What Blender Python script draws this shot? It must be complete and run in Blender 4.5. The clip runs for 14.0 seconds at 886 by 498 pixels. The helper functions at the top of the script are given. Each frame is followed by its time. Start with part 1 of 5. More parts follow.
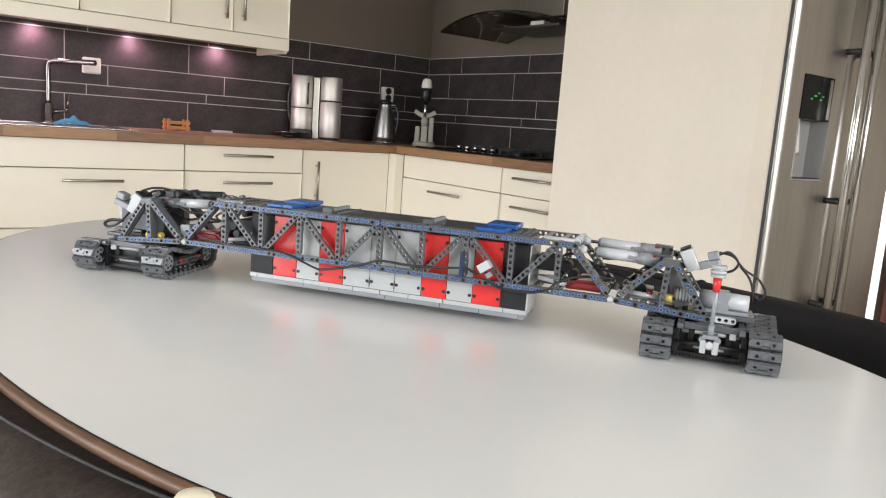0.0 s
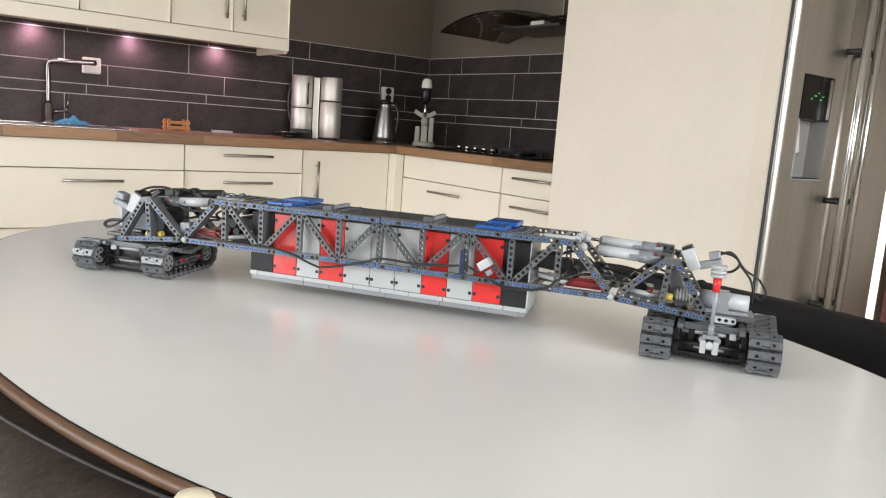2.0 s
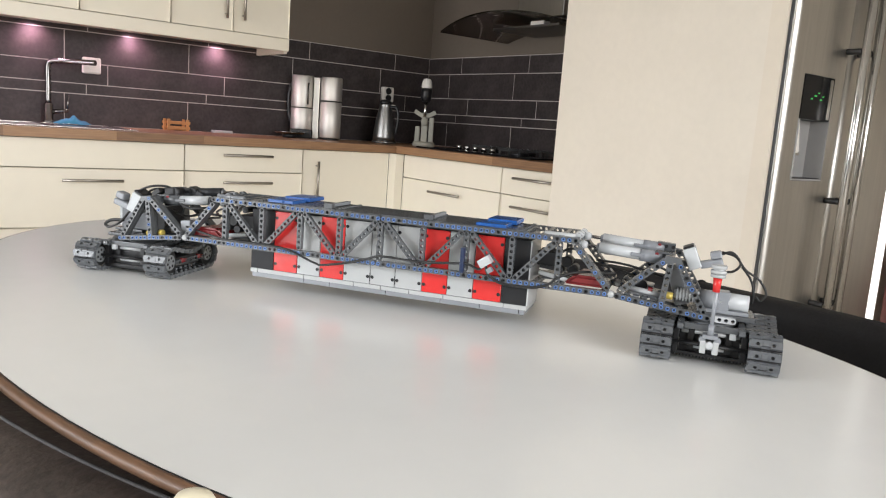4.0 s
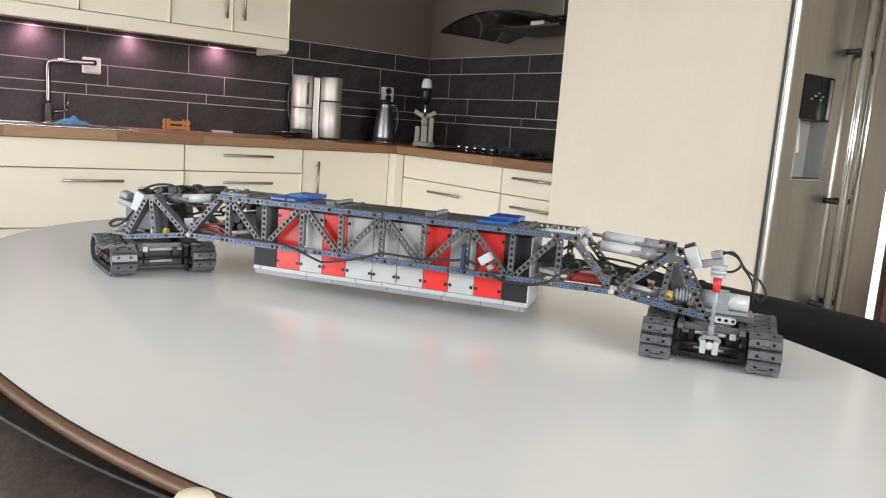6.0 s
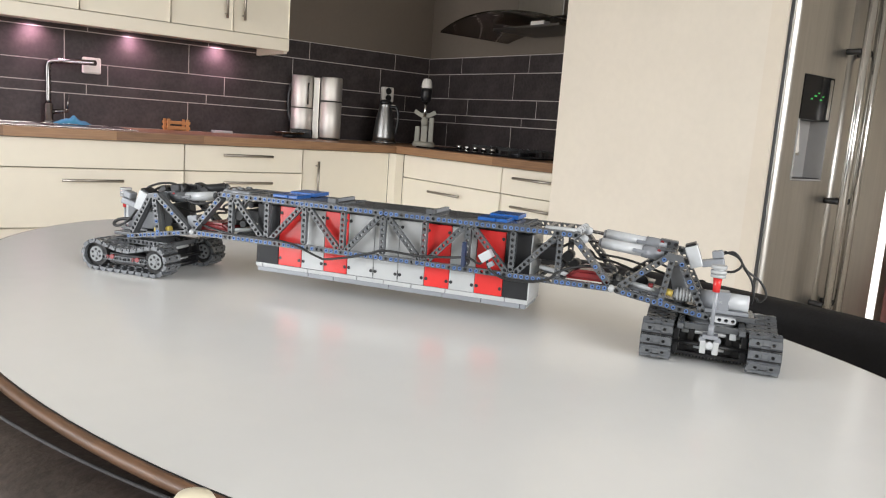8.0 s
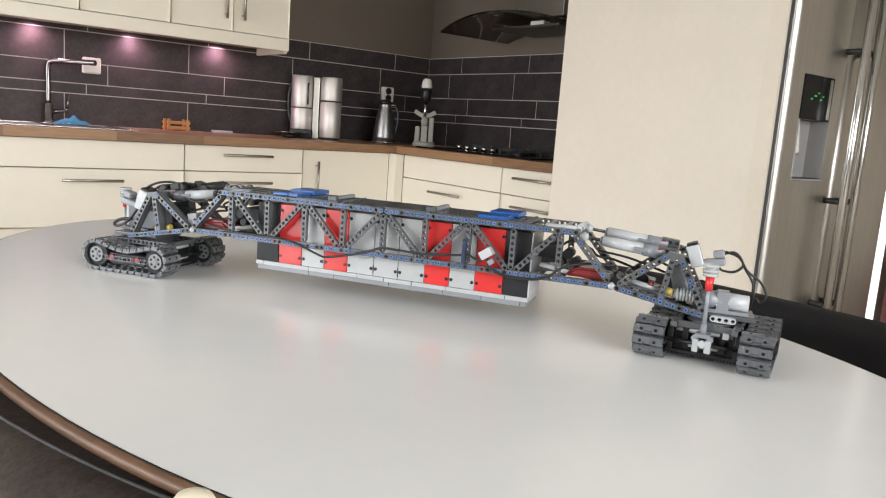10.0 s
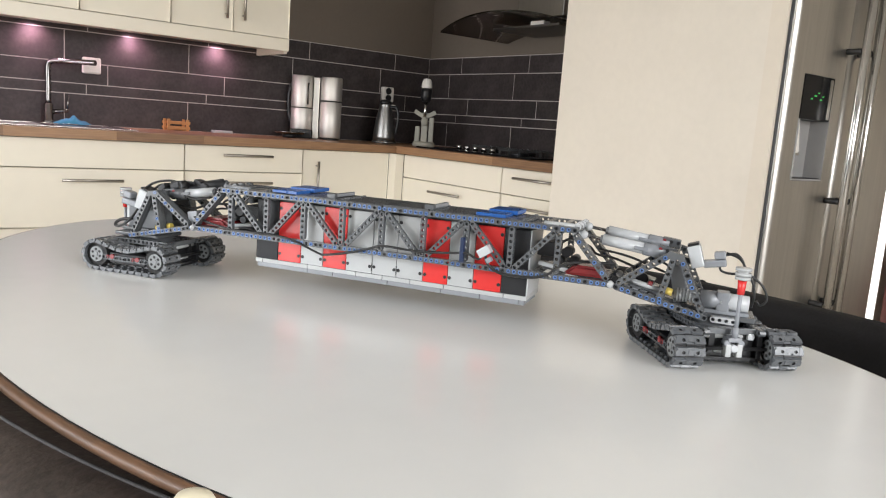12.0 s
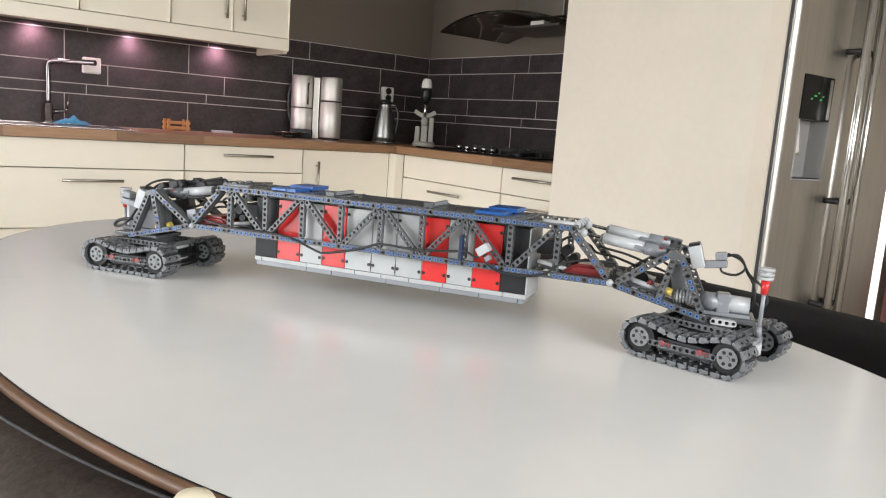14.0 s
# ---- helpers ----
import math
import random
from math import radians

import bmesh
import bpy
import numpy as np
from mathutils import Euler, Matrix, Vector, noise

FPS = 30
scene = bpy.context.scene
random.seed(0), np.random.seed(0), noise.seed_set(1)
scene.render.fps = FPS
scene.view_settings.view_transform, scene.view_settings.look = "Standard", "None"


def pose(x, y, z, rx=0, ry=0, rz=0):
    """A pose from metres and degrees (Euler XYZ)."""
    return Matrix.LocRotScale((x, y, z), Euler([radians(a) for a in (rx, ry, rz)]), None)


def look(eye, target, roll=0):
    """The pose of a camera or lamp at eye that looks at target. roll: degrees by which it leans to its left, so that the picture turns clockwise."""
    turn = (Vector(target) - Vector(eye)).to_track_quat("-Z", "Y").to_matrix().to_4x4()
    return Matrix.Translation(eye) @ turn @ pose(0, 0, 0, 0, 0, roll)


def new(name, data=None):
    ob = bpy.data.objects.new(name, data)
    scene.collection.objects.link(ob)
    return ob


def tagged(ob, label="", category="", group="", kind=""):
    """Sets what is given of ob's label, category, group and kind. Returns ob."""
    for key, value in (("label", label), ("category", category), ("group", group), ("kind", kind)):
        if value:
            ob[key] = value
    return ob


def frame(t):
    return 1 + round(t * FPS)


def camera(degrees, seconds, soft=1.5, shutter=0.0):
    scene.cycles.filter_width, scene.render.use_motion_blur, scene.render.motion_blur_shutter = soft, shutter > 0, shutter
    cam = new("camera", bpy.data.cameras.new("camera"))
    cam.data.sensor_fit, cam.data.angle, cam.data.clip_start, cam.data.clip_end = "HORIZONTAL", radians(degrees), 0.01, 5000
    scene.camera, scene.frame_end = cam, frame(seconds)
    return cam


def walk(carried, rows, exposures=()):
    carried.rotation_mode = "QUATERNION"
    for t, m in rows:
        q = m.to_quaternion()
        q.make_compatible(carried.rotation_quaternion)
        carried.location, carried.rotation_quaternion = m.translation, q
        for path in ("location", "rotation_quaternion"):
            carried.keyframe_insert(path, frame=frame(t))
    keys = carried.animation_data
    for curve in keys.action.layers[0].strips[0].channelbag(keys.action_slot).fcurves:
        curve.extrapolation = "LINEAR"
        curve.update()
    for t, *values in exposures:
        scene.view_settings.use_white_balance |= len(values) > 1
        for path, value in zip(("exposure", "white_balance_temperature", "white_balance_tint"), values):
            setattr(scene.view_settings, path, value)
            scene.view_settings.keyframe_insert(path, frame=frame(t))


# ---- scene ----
# The camera stands still
cam = camera(60.53, 14.0, soft=1.15)
EYE = Vector((0, 0, 1.0166))
AIM = Vector((math.sin(radians(38.22)) * math.cos(radians(9.05)), math.cos(radians(38.22)) * math.cos(radians(9.05)), -math.sin(radians(9.05))))
walk(cam, [(0, look(EYE, EYE + AIM, 4.227)), (14, look(EYE, EYE + AIM, 4.227))], [(0, 0.0), (14, 0.0)])

# ---------------- light ----------------
world = bpy.data.worlds.new("sky")
scene.world = world
world.use_nodes = True
wn = world.node_tree.nodes
sky = wn.new("ShaderNodeTexSky")
sky.sky_type, sky.sun_disc = "NISHITA", False
sky.sun_elevation, sky.sun_rotation = radians(35), radians(200)
world.node_tree.links.new(sky.outputs[0], wn["Background"].inputs[0])
wn["Background"].inputs[1].default_value = 0.1


def area(name, eye, target, sx, sy, power, colour):
    lamp = bpy.data.lights.new(name, "AREA")
    lamp.spread = radians(115)
    lamp.shape, lamp.size, lamp.size_y, lamp.energy, lamp.color = "RECTANGLE", sx, sy, power, colour
    ob = new(name, lamp)
    ob.matrix_basis = look(eye, target)
    return ob


area("daylight_patio", (-2.50, 2.0, 1.2), (2, 1.8, -0.9), 2.9, 2.0, 76, (0.95, 0.97, 1.0))
area("daylight_window", (0.7, -2.30, 1.55), (0.9, 3, -1.0), 2.9, 1.5, 62, (0.97, 0.98, 1.0))

# ---------------- materials ----------------
MATS = {}


def mat(name, colour, rough=0.5, metal=0.0, var=0.08, scale=30, bump=0.0, coat=0.0, rand=0.0, stretch=(1, 1, 1), spec=0.5, rvar=0.1):
    """A node material: colour and gloss varied at two scales, fine relief, and from piece to piece."""
    if name in MATS:
        return MATS[name]
    m = bpy.data.materials.new(name)
    m.use_nodes = True
    n, l = m.node_tree.nodes, m.node_tree.links
    b = n["Principled BSDF"]
    co, mp = n.new("ShaderNodeTexCoord"), n.new("ShaderNodeMapping")
    mp.inputs["Scale"].default_value = stretch
    l.new(co.outputs["Object"], mp.inputs[0])
    fine, broad = n.new("ShaderNodeTexNoise"), n.new("ShaderNodeTexNoise")
    for t, s in ((fine, scale), (broad, scale / 9)):
        t.inputs["Scale"].default_value, t.inputs["Detail"].default_value = s, 5
        l.new(mp.outputs[0], t.inputs["Vector"])
    mix = n.new("ShaderNodeMath")
    mix.operation = "ADD"
    l.new(fine.outputs[0], mix.inputs[0]), l.new(broad.outputs[0], mix.inputs[1])
    ramp = n.new("ShaderNodeMapRange")
    ramp.inputs["From Min"].default_value, ramp.inputs["From Max"].default_value = 0.6, 1.4
    ramp.inputs["To Min"].default_value, ramp.inputs["To Max"].default_value = 1 - var, 1 + var
    l.new(mix.outputs[0], ramp.inputs["Value"])
    value = ramp.outputs[0]
    if rand:
        info, r2, mul = n.new("ShaderNodeObjectInfo"), n.new("ShaderNodeMapRange"), n.new("ShaderNodeMath")
        r2.inputs["To Min"].default_value, r2.inputs["To Max"].default_value = 1 - rand, 1 + rand
        mul.operation = "MULTIPLY"
        l.new(info.outputs["Random"], r2.inputs["Value"]), l.new(value, mul.inputs[0]), l.new(r2.outputs[0], mul.inputs[1])
        value = mul.outputs[0]
    tint = n.new("ShaderNodeVectorMath")
    tint.operation = "SCALE"
    tint.inputs[0].default_value = colour
    l.new(value, tint.inputs["Scale"])
    l.new(tint.outputs[0], b.inputs["Base Color"])
    rr = n.new("ShaderNodeMapRange")
    rr.inputs["To Min"].default_value, rr.inputs["To Max"].default_value = max(0.02, rough * (1 - rvar)), min(1, rough * (1 + rvar))
    l.new(broad.outputs[0], rr.inputs["Value"]), l.new(rr.outputs[0], b.inputs["Roughness"])
    b.inputs["Metallic"].default_value, b.inputs["Coat Weight"].default_value, b.inputs["Specular IOR Level"].default_value = metal, coat, spec
    if bump:
        bp = n.new("ShaderNodeBump")
        bp.inputs["Strength"].default_value, bp.inputs["Distance"].default_value = 0.6, bump
        l.new(fine.outputs[0], bp.inputs["Height"]), l.new(bp.outputs[0], b.inputs["Normal"])
    MATS[name] = m
    return m


def glow(name, colour, strength):
    m = bpy.data.materials.new(name)
    m.use_nodes = True
    b = m.node_tree.nodes["Principled BSDF"]
    b.inputs["Base Color"].default_value = b.inputs["Emission Color"].default_value = (*colour, 1)
    b.inputs["Emission Strength"].default_value = strength
    return m


def glass(name, colour, rough=0.02):
    m = bpy.data.materials.new(name)
    m.use_nodes = True
    b = m.node_tree.nodes["Principled BSDF"]
    b.inputs["Base Color"].default_value = (*colour, 1)
    b.inputs["Transmission Weight"].default_value, b.inputs["Roughness"].default_value = 1.0, rough
    return m


PAINT = mat("wall_paint", (0.72, 0.66, 0.57), 0.75, scale=60, var=0.03, bump=0.0006)
TAUPE = mat("taupe_wall_paint", (0.155, 0.128, 0.103), 0.8, scale=50, var=0.05, bump=0.0006)
PILLAR = mat("cream_wall_paint", (0.68, 0.62, 0.53), 0.6, scale=40, var=0.03, bump=0.0004)
CEIL = mat("ceiling_paint", (0.8, 0.79, 0.76), 0.9, var=0.02)
FLOOR = mat("floor_tile", (0.55, 0.49, 0.41), 0.4, scale=8, var=0.08, rand=0.04)
JOINT = mat("grout", (0.54, 0.495, 0.465), 0.9, scale=200, var=0.1)
SLATE = mat("slate_tile", (0.042, 0.034, 0.034), 0.5, scale=70, var=0.5, bump=0.0018, rand=0.12, spec=0.32)
CREAM = mat("cream_lacquer", (0.79, 0.732, 0.615), 0.38, scale=15, var=0.025, rand=0.01)
CARCASS = mat("carcass_board", (0.42, 0.37, 0.30), 0.7)
STEEL = mat("brushed_steel", (0.52, 0.50, 0.47), 0.34, 1.0, var=0.1, scale=90, stretch=(12, 12, 0.4), rvar=0.2)
FRIDGE = mat("fridge_steel", (0.60, 0.58, 0.545), 0.34, 1.0, var=0.11, scale=60, stretch=(14, 14, 0.3), rvar=0.2)
SATIN = mat("satin_steel", (0.74, 0.71, 0.67), 0.55, 1.0, var=0.06, scale=70, stretch=(10, 10, 0.4))
BRIGHT = mat("polished_steel", (0.66, 0.65, 0.63), 0.22, 1.0, var=0.05)
CHROME = mat("chrome", (0.22, 0.21, 0.205), 0.2, 1.0, var=0.04)
HANDLE = mat("handle_steel", (0.36, 0.33, 0.29), 0.4, 1.0, var=0.06, stretch=(1, 1, 6))
BLACK = mat("black_plastic", (0.012, 0.012, 0.013), 0.4, var=0.15)
GLASSBLACK = mat("black_glass", (0.006, 0.006, 0.007), 0.12, var=0.1, spec=0.12)
WHITEPL = mat("white_plastic", (0.78, 0.75, 0.70), 0.4, var=0.03)
TABLETOP = mat("white_table_laminate", (0.755, 0.755, 0.735), 0.185, scale=25, var=0.018, spec=0.55, rvar=0.12)
EDGEWOOD = mat("table_edge_wood", (0.115, 0.060, 0.032), 0.42, spec=0.4, scale=40, var=0.5, stretch=(1, 1, 6), bump=0.0004)
BLACKHIDE = mat("black_leather", (0.0105, 0.010, 0.0108), 0.55, scale=220, var=0.3, bump=0.001, spec=0.25)
BROWNHIDE = mat("brown_leather", (0.042, 0.031, 0.026), 0.5, scale=130, var=0.75, bump=0.0016, rvar=0.3)
PIPING = mat("leather_piping", (0.045, 0.042, 0.042), 0.65, spec=0.4, scale=160, var=0.55, bump=0.0008)
BLUECLOTH = mat("blue_cloth", (0.05, 0.22, 0.35), 0.9, scale=120, var=0.25, bump=0.001)
PINE = mat("pine_wood", (0.50, 0.24, 0.09), 0.55, scale=40, var=0.25, stretch=(1, 6, 6))
CREAMKNOB = mat("cream_knob", (0.74, 0.67, 0.50), 0.4, scale=40, var=0.05)
DARKRED = mat("dark_red_paint", (0.11, 0.025, 0.02), 0.5, var=0.3)
SMOKED = glass("smoked_glass", (0.17, 0.14, 0.115))
LAMP = glow("lamp_glass", (1.0, 0.80, 0.86), 9.0)
GREEN = glow("green_display", (0.05, 0.6, 0.1), 0.14)
# no lamp: emission that makes the door-edge strip bright
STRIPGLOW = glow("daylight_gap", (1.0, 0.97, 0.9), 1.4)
# moulded plastics of the toy
DGREY = mat("dark_grey_plastic", (0.086, 0.091, 0.096), 0.26, var=0.08, scale=120, rand=0.06)
TRACKGREY = mat("track_grey_plastic", (0.108, 0.114, 0.121), 0.22, var=0.14, scale=150, rand=0.1)
LGREY = mat("light_grey_plastic", (0.44, 0.455, 0.465), 0.2, var=0.05, scale=120, rand=0.04)
MGREY = mat("mid_grey_plastic", (0.22, 0.232, 0.25), 0.22, var=0.05, scale=120, rand=0.04)
TWHITE = mat("toy_white_plastic", (0.395, 0.405, 0.405), 0.2, var=0.03, scale=100, rand=0.02)
TRED = mat("toy_red_plastic", (0.58, 0.032, 0.03), 0.2, var=0.05, scale=100, rand=0.04)
TDRED = mat("toy_dark_red_plastic", (0.20, 0.024, 0.026), 0.25, var=0.1, scale=100)
TBLUE = mat("toy_blue_plastic", (0.02, 0.092, 0.31), 0.22, var=0.06, scale=100, rand=0.05)
PINBLUE = mat("toy_pin_blue", (0.075, 0.155, 0.36), 0.35, var=0.08, scale=100, rand=0.15)
TYELLOW = mat("toy_yellow_plastic", (0.72, 0.55, 0.12), 0.35, var=0.05)
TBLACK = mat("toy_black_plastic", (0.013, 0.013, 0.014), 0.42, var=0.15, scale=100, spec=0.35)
RUBBER = mat("black_cable_rubber", (0.012, 0.012, 0.012), 0.5, var=0.15)


def butcher():
    """Oiled oak worktop in staves: colour by stave, with grain along it."""
    m = bpy.data.materials.new("oak_worktop")
    m.use_nodes = True
    n, l = m.node_tree.nodes, m.node_tree.links
    b = n["Principled BSDF"]
    co, mp = n.new("ShaderNodeTexCoord"), n.new("ShaderNodeMapping")
    mp.inputs["Scale"].default_value = (1.5, 30, 30)
    l.new(co.outputs["Object"], mp.inputs[0])
    grain = n.new("ShaderNodeTexNoise")
    grain.inputs["Scale"].default_value, grain.inputs["Detail"].default_value = 5, 6
    l.new(mp.outputs[0], grain.inputs["Vector"])
    info = n.new("ShaderNodeObjectInfo")
    ramp = n.new("ShaderNodeValToRGB")
    ramp.color_ramp.elements[0].color, ramp.color_ramp.elements[1].color = (0.15, 0.074, 0.036, 1), (0.38, 0.215, 0.11, 1)
    add = n.new("ShaderNodeMath")
    add.operation = "MULTIPLY_ADD"
    add.inputs[1].default_value = 0.55
    l.new(info.outputs["Random"], add.inputs[0]), l.new(grain.outputs[0], add.inputs[2])
    mr = n.new("ShaderNodeMapRange")
    mr.inputs["From Min"].default_value, mr.inputs["From Max"].default_value = 0.25, 1.25
    l.new(add.outputs[0], mr.inputs["Value"]), l.new(mr.outputs[0], ramp.inputs[0]), l.new(ramp.outputs[0], b.inputs["Base Color"])
    b.inputs["Roughness"].default_value = 0.45
    return m


OAK = butcher()


# ---------------- mesh helpers ----------------
def put(name, bm, material, smooth=False):
    me = bpy.data.meshes.new(name)
    bmesh.ops.recalc_face_normals(bm, faces=bm.faces)
    bm.to_mesh(me)
    bm.free()
    for m in material if isinstance(material, (list, tuple)) else (material,):
        me.materials.append(m)
    if smooth:
        for f in me.polygons:
            f.use_smooth = True
    return me


def thing(name, bm, material, label, category, group="", kind="", smooth=False):
    return tagged(new(name, put(name, bm, material, smooth)), label, category, group, kind)


def part(name, bm, material, parent, label="", m=None, smooth=False):
    """Links a bmesh, or a mesh shared with alike pieces, as one object under parent."""
    ob = new(name, bm if isinstance(bm, bpy.types.Mesh) else put(name, bm, material, smooth))
    ob.parent = parent
    if m is not None:
        ob.matrix_basis = m
    return tagged(ob, label)


def empty(name, label, category, m, group=""):
    ob = new(name)
    ob.empty_display_size = 0.05
    ob.matrix_basis = m
    return tagged(ob, label, category, group)


def box(bm, x0, x1, y0, y1, z0, z1, bev=0.0, mi=0, m=None):
    vs = [bm.verts.new((x, y, z)) for x in (x0, x1) for y in (y0, y1) for z in (z0, z1)]
    fs = [bm.faces.new([vs[i] for i in f]) for f in ((0, 1, 3, 2), (4, 6, 7, 5), (0, 4, 5, 1), (2, 3, 7, 6), (0, 2, 6, 4), (1, 5, 7, 3))]
    for f in fs:
        f.material_index = mi
    if m is not None:
        bmesh.ops.transform(bm, matrix=m, verts=vs)
    if bev:
        bmesh.ops.bevel(bm, geom=list({e for f in fs for e in f.edges}), offset=bev, segments=2, affect="EDGES", profile=0.5, clamp_overlap=True, material=-1)
    return bm


def cyl(bm, p0, p1, r0, r1=None, seg=16, mi=0, caps=True):
    p0, p1 = Vector(p0), Vector(p1)
    r1 = r0 if r1 is None else r1
    d = (p1 - p0).normalized()
    a = d.orthogonal().normalized()
    b = d.cross(a)
    rings = []
    for p, r in ((p0, r0), (p1, r1)):
        rings.append([bm.verts.new(p + (a * math.cos(2 * math.pi * k / seg) + b * math.sin(2 * math.pi * k / seg)) * r) for k in range(seg)])
    for k in range(seg):
        f = bm.faces.new((rings[0][k], rings[0][(k + 1) % seg], rings[1][(k + 1) % seg], rings[1][k]))
        f.material_index, f.smooth = mi, True
    if caps:
        for ring in rings:
            bm.faces.new(ring).material_index = mi
    return bm


def lathe(bm, profile, seg=24, mi=0, centre=(0, 0, 0)):
    """Turns (radius, height) pairs about a vertical axis."""
    c = Vector(centre)
    rings = [[bm.verts.new(c + Vector((r * math.cos(2 * math.pi * k / seg), r * math.sin(2 * math.pi * k / seg), z))) for k in range(seg)] for r, z in profile]
    for a, b in zip(rings, rings[1:]):
        for k in range(seg):
            f = bm.faces.new((a[k], a[(k + 1) % seg], b[(k + 1) % seg], b[k]))
            f.material_index, f.smooth = mi, True
    for ring in (rings[0], rings[-1]):
        bm.faces.new(ring).material_index = mi
    return bm


def spline(points, steps=6):
    pts = [Vector(q) for q in points]
    ext = [2 * pts[0] - pts[1]] + pts + [2 * pts[-1] - pts[-2]]
    out = []
    for i in range(1, len(ext) - 2):
        a, b, c, d = ext[i - 1:i + 3]
        for k in range(steps):
            t = k / steps
            out.append(0.5 * (2 * b + (c - a) * t + (2 * a - 5 * b + 4 * c - d) * t * t + (3 * b - a - 3 * c + d) * t ** 3))
    return out + [pts[-1]]


def tube(bm, points, r, seg=8, steps=6, mi=0, flat=1.0):
    """A round or flattened cord through the points."""
    path = spline(points, steps)
    prev, side, up = None, None, Vector((0, 0, 1))
    for i, q in enumerate(path):
        d = (path[min(i + 1, len(path) - 1)] - path[max(i - 1, 0)]).normalized()
        if side is None:
            side = d.cross(up)
            side = side if side.length > 0.05 else d.orthogonal()
        a = (side - d * side.dot(d)).normalized()
        side = a
        b = a.cross(d)
        ring = [bm.verts.new(q + a * math.cos(2 * math.pi * k / seg) * r * flat + b * math.sin(2 * math.pi * k / seg) * r) for k in range(seg)]
        if prev:
            for k in range(seg):
                f = bm.faces.new((prev[k], prev[(k + 1) % seg], ring[(k + 1) % seg], ring[k]))
                f.material_index, f.smooth = mi, True
        else:
            bm.faces.new(ring).material_index = mi
        prev = ring
    bm.faces.new(prev).material_index = mi
    return bm


def slab(bm, outline, z0, z1, mi=0):
    lo, hi = [bm.verts.new((x, y, z0)) for x, y in outline], [bm.verts.new((x, y, z1)) for x, y in outline]
    n = len(outline)
    fs = [bm.faces.new(lo), bm.faces.new(hi)] + [bm.faces.new((lo[k], lo[(k + 1) % n], hi[(k + 1) % n], hi[k])) for k in range(n)]
    for f in fs:
        f.material_index = mi
    return bm


def B(*a, **k):
    return box(bmesh.new(), *a, **k)


# ---------------- the room ----------------
YB, XR = 4.10, 3.01          # tiled back wall and hob wall
bm = B(-2.62, 4.4, -2.42, 4.32, -0.12, 0.0)
floor = thing("floor", bm, JOINT, "beige floor with large stone tiles", "floor", kind="structure")
bm = B(-2.62, 4.4, -2.42, 4.32, 2.6, 2.72)
thing("ceiling", bm, CEIL, "plain white ceiling", "ceiling", kind="structure")
thing("wall_north", B(-2.62, XR + 0.2, YB, YB + 0.2, 0, 2.6), TAUPE, "taupe painted kitchen wall behind the tiles", "wall", kind="structure")
thing("wall_east", B(XR, XR + 0.2, 1.98, YB - 0.002, 0, 2.6), TAUPE, "taupe painted wall behind the hob", "wall", kind="structure")
bm = B(-2.62, 0.0 - 0.75, -2.42, -2.22, 0, 2.6)
box(bm, 2.15, 4.4, -2.42, -2.22, 0, 2.6)
box(bm, -0.75, 2.15, -2.42, -2.22, 0, 0.8)
box(bm, -0.75, 2.15, -2.42, -2.22, 2.3, 2.6)
thing("wall_south", bm, PAINT, "cream painted wall with a wide window", "wall", kind="structure")
bm = B(-2.82, -2.62, -2.42, 0.55, 0, 2.6)
box(bm, -2.82, -2.62, 3.45, 4.32, 0, 2.6)
box(bm, -2.82, -2.62, 0.55, 3.45, 2.2, 2.6)
thing("wall_west", bm, PAINT, "cream painted wall with a patio opening", "wall", kind="structure")
thing("wall_far_east", B(4.4, 4.6, -2.42, 4.32, 0, 2.6), PAINT, "cream painted wall of the hall", "wall", kind="structure")

# the fridge recess: a full-height cream side panel, its back and its far jamb
PX, PY0, PY1 = 2.235, 1.2535, 2.165
thing("wall_pillar", B(PX, PX + 0.012, PY0, PY1, 0, 2.6, bev=0.003), PILLAR, "tall cream wall face beside the refrigerator", "wall", kind="structure")
# thin sheet added along the wall's edge, a little darker than the wall
thing("trim_cover_strip", B(PX - 0.0008, PX - 0.0003, PY0 + 0.001, PY0 + 0.056, 0, 2.599), mat("darker_edge_tone", (0.665, 0.595, 0.495), 0.6, scale=40, var=0.03, bump=0.0004), "slightly darker cream strip down the wall's edge", "trim", kind="structure")
thing("wall_recess_end", B(PX + 0.014, XR + 0.2, PY1 - 0.16, PY1 - 0.002, 0, 2.6), PILLAR, "cream end of the refrigerator recess", "wall", kind="structure")


def window_frame(name, x0, x1, y0, y1, z0, z1, along):
    """White frame with two lights in a wall opening."""
    root = empty(name, "white framed window letting in daylight", "window", pose(0, 0, 0))
    root["kind"] = "structure"
    t = 0.06
    if along == "x":
        for a, b, c, d in ((x0, x1, z0, z0 + t), (x0, x1, z1 - t, z1), (x0, x0 + t, z0 + t, z1 - t), (x1 - t, x1, z0 + t, z1 - t), ((x0 + x1) / 2 - t / 2, (x0 + x1) / 2 + t / 2, z0 + t, z1 - t)):
            part("window_frame", B(a, b, y0, y1, c, d), WHITEPL, root)
    else:
        for a, b, c, d in ((y0, y1, z0, z0 + t), (y0, y1, z1 - t, z1), (y0, y0 + t, z0 + t, z1 - t), (y1 - t, y1, z0 + t, z1 - t), ((y0 + y1) / 2 - t / 2, (y0 + y1) / 2 + t / 2, z0 + t, z1 - t)):
            part("window_frame", B(x0, x1, a, b, c, d), WHITEPL, root)


window_frame("window_1", -0.75, 2.15, -2.38, -2.32, 0.8, 2.3, "x")
window_frame("window_2", -2.76, -2.70, 0.55, 3.45, 0.0, 2.2, "y")

# ---------------- kitchen units ----------------
FY, FX = 3.50, 2.385         # faces of the drawers along the two walls


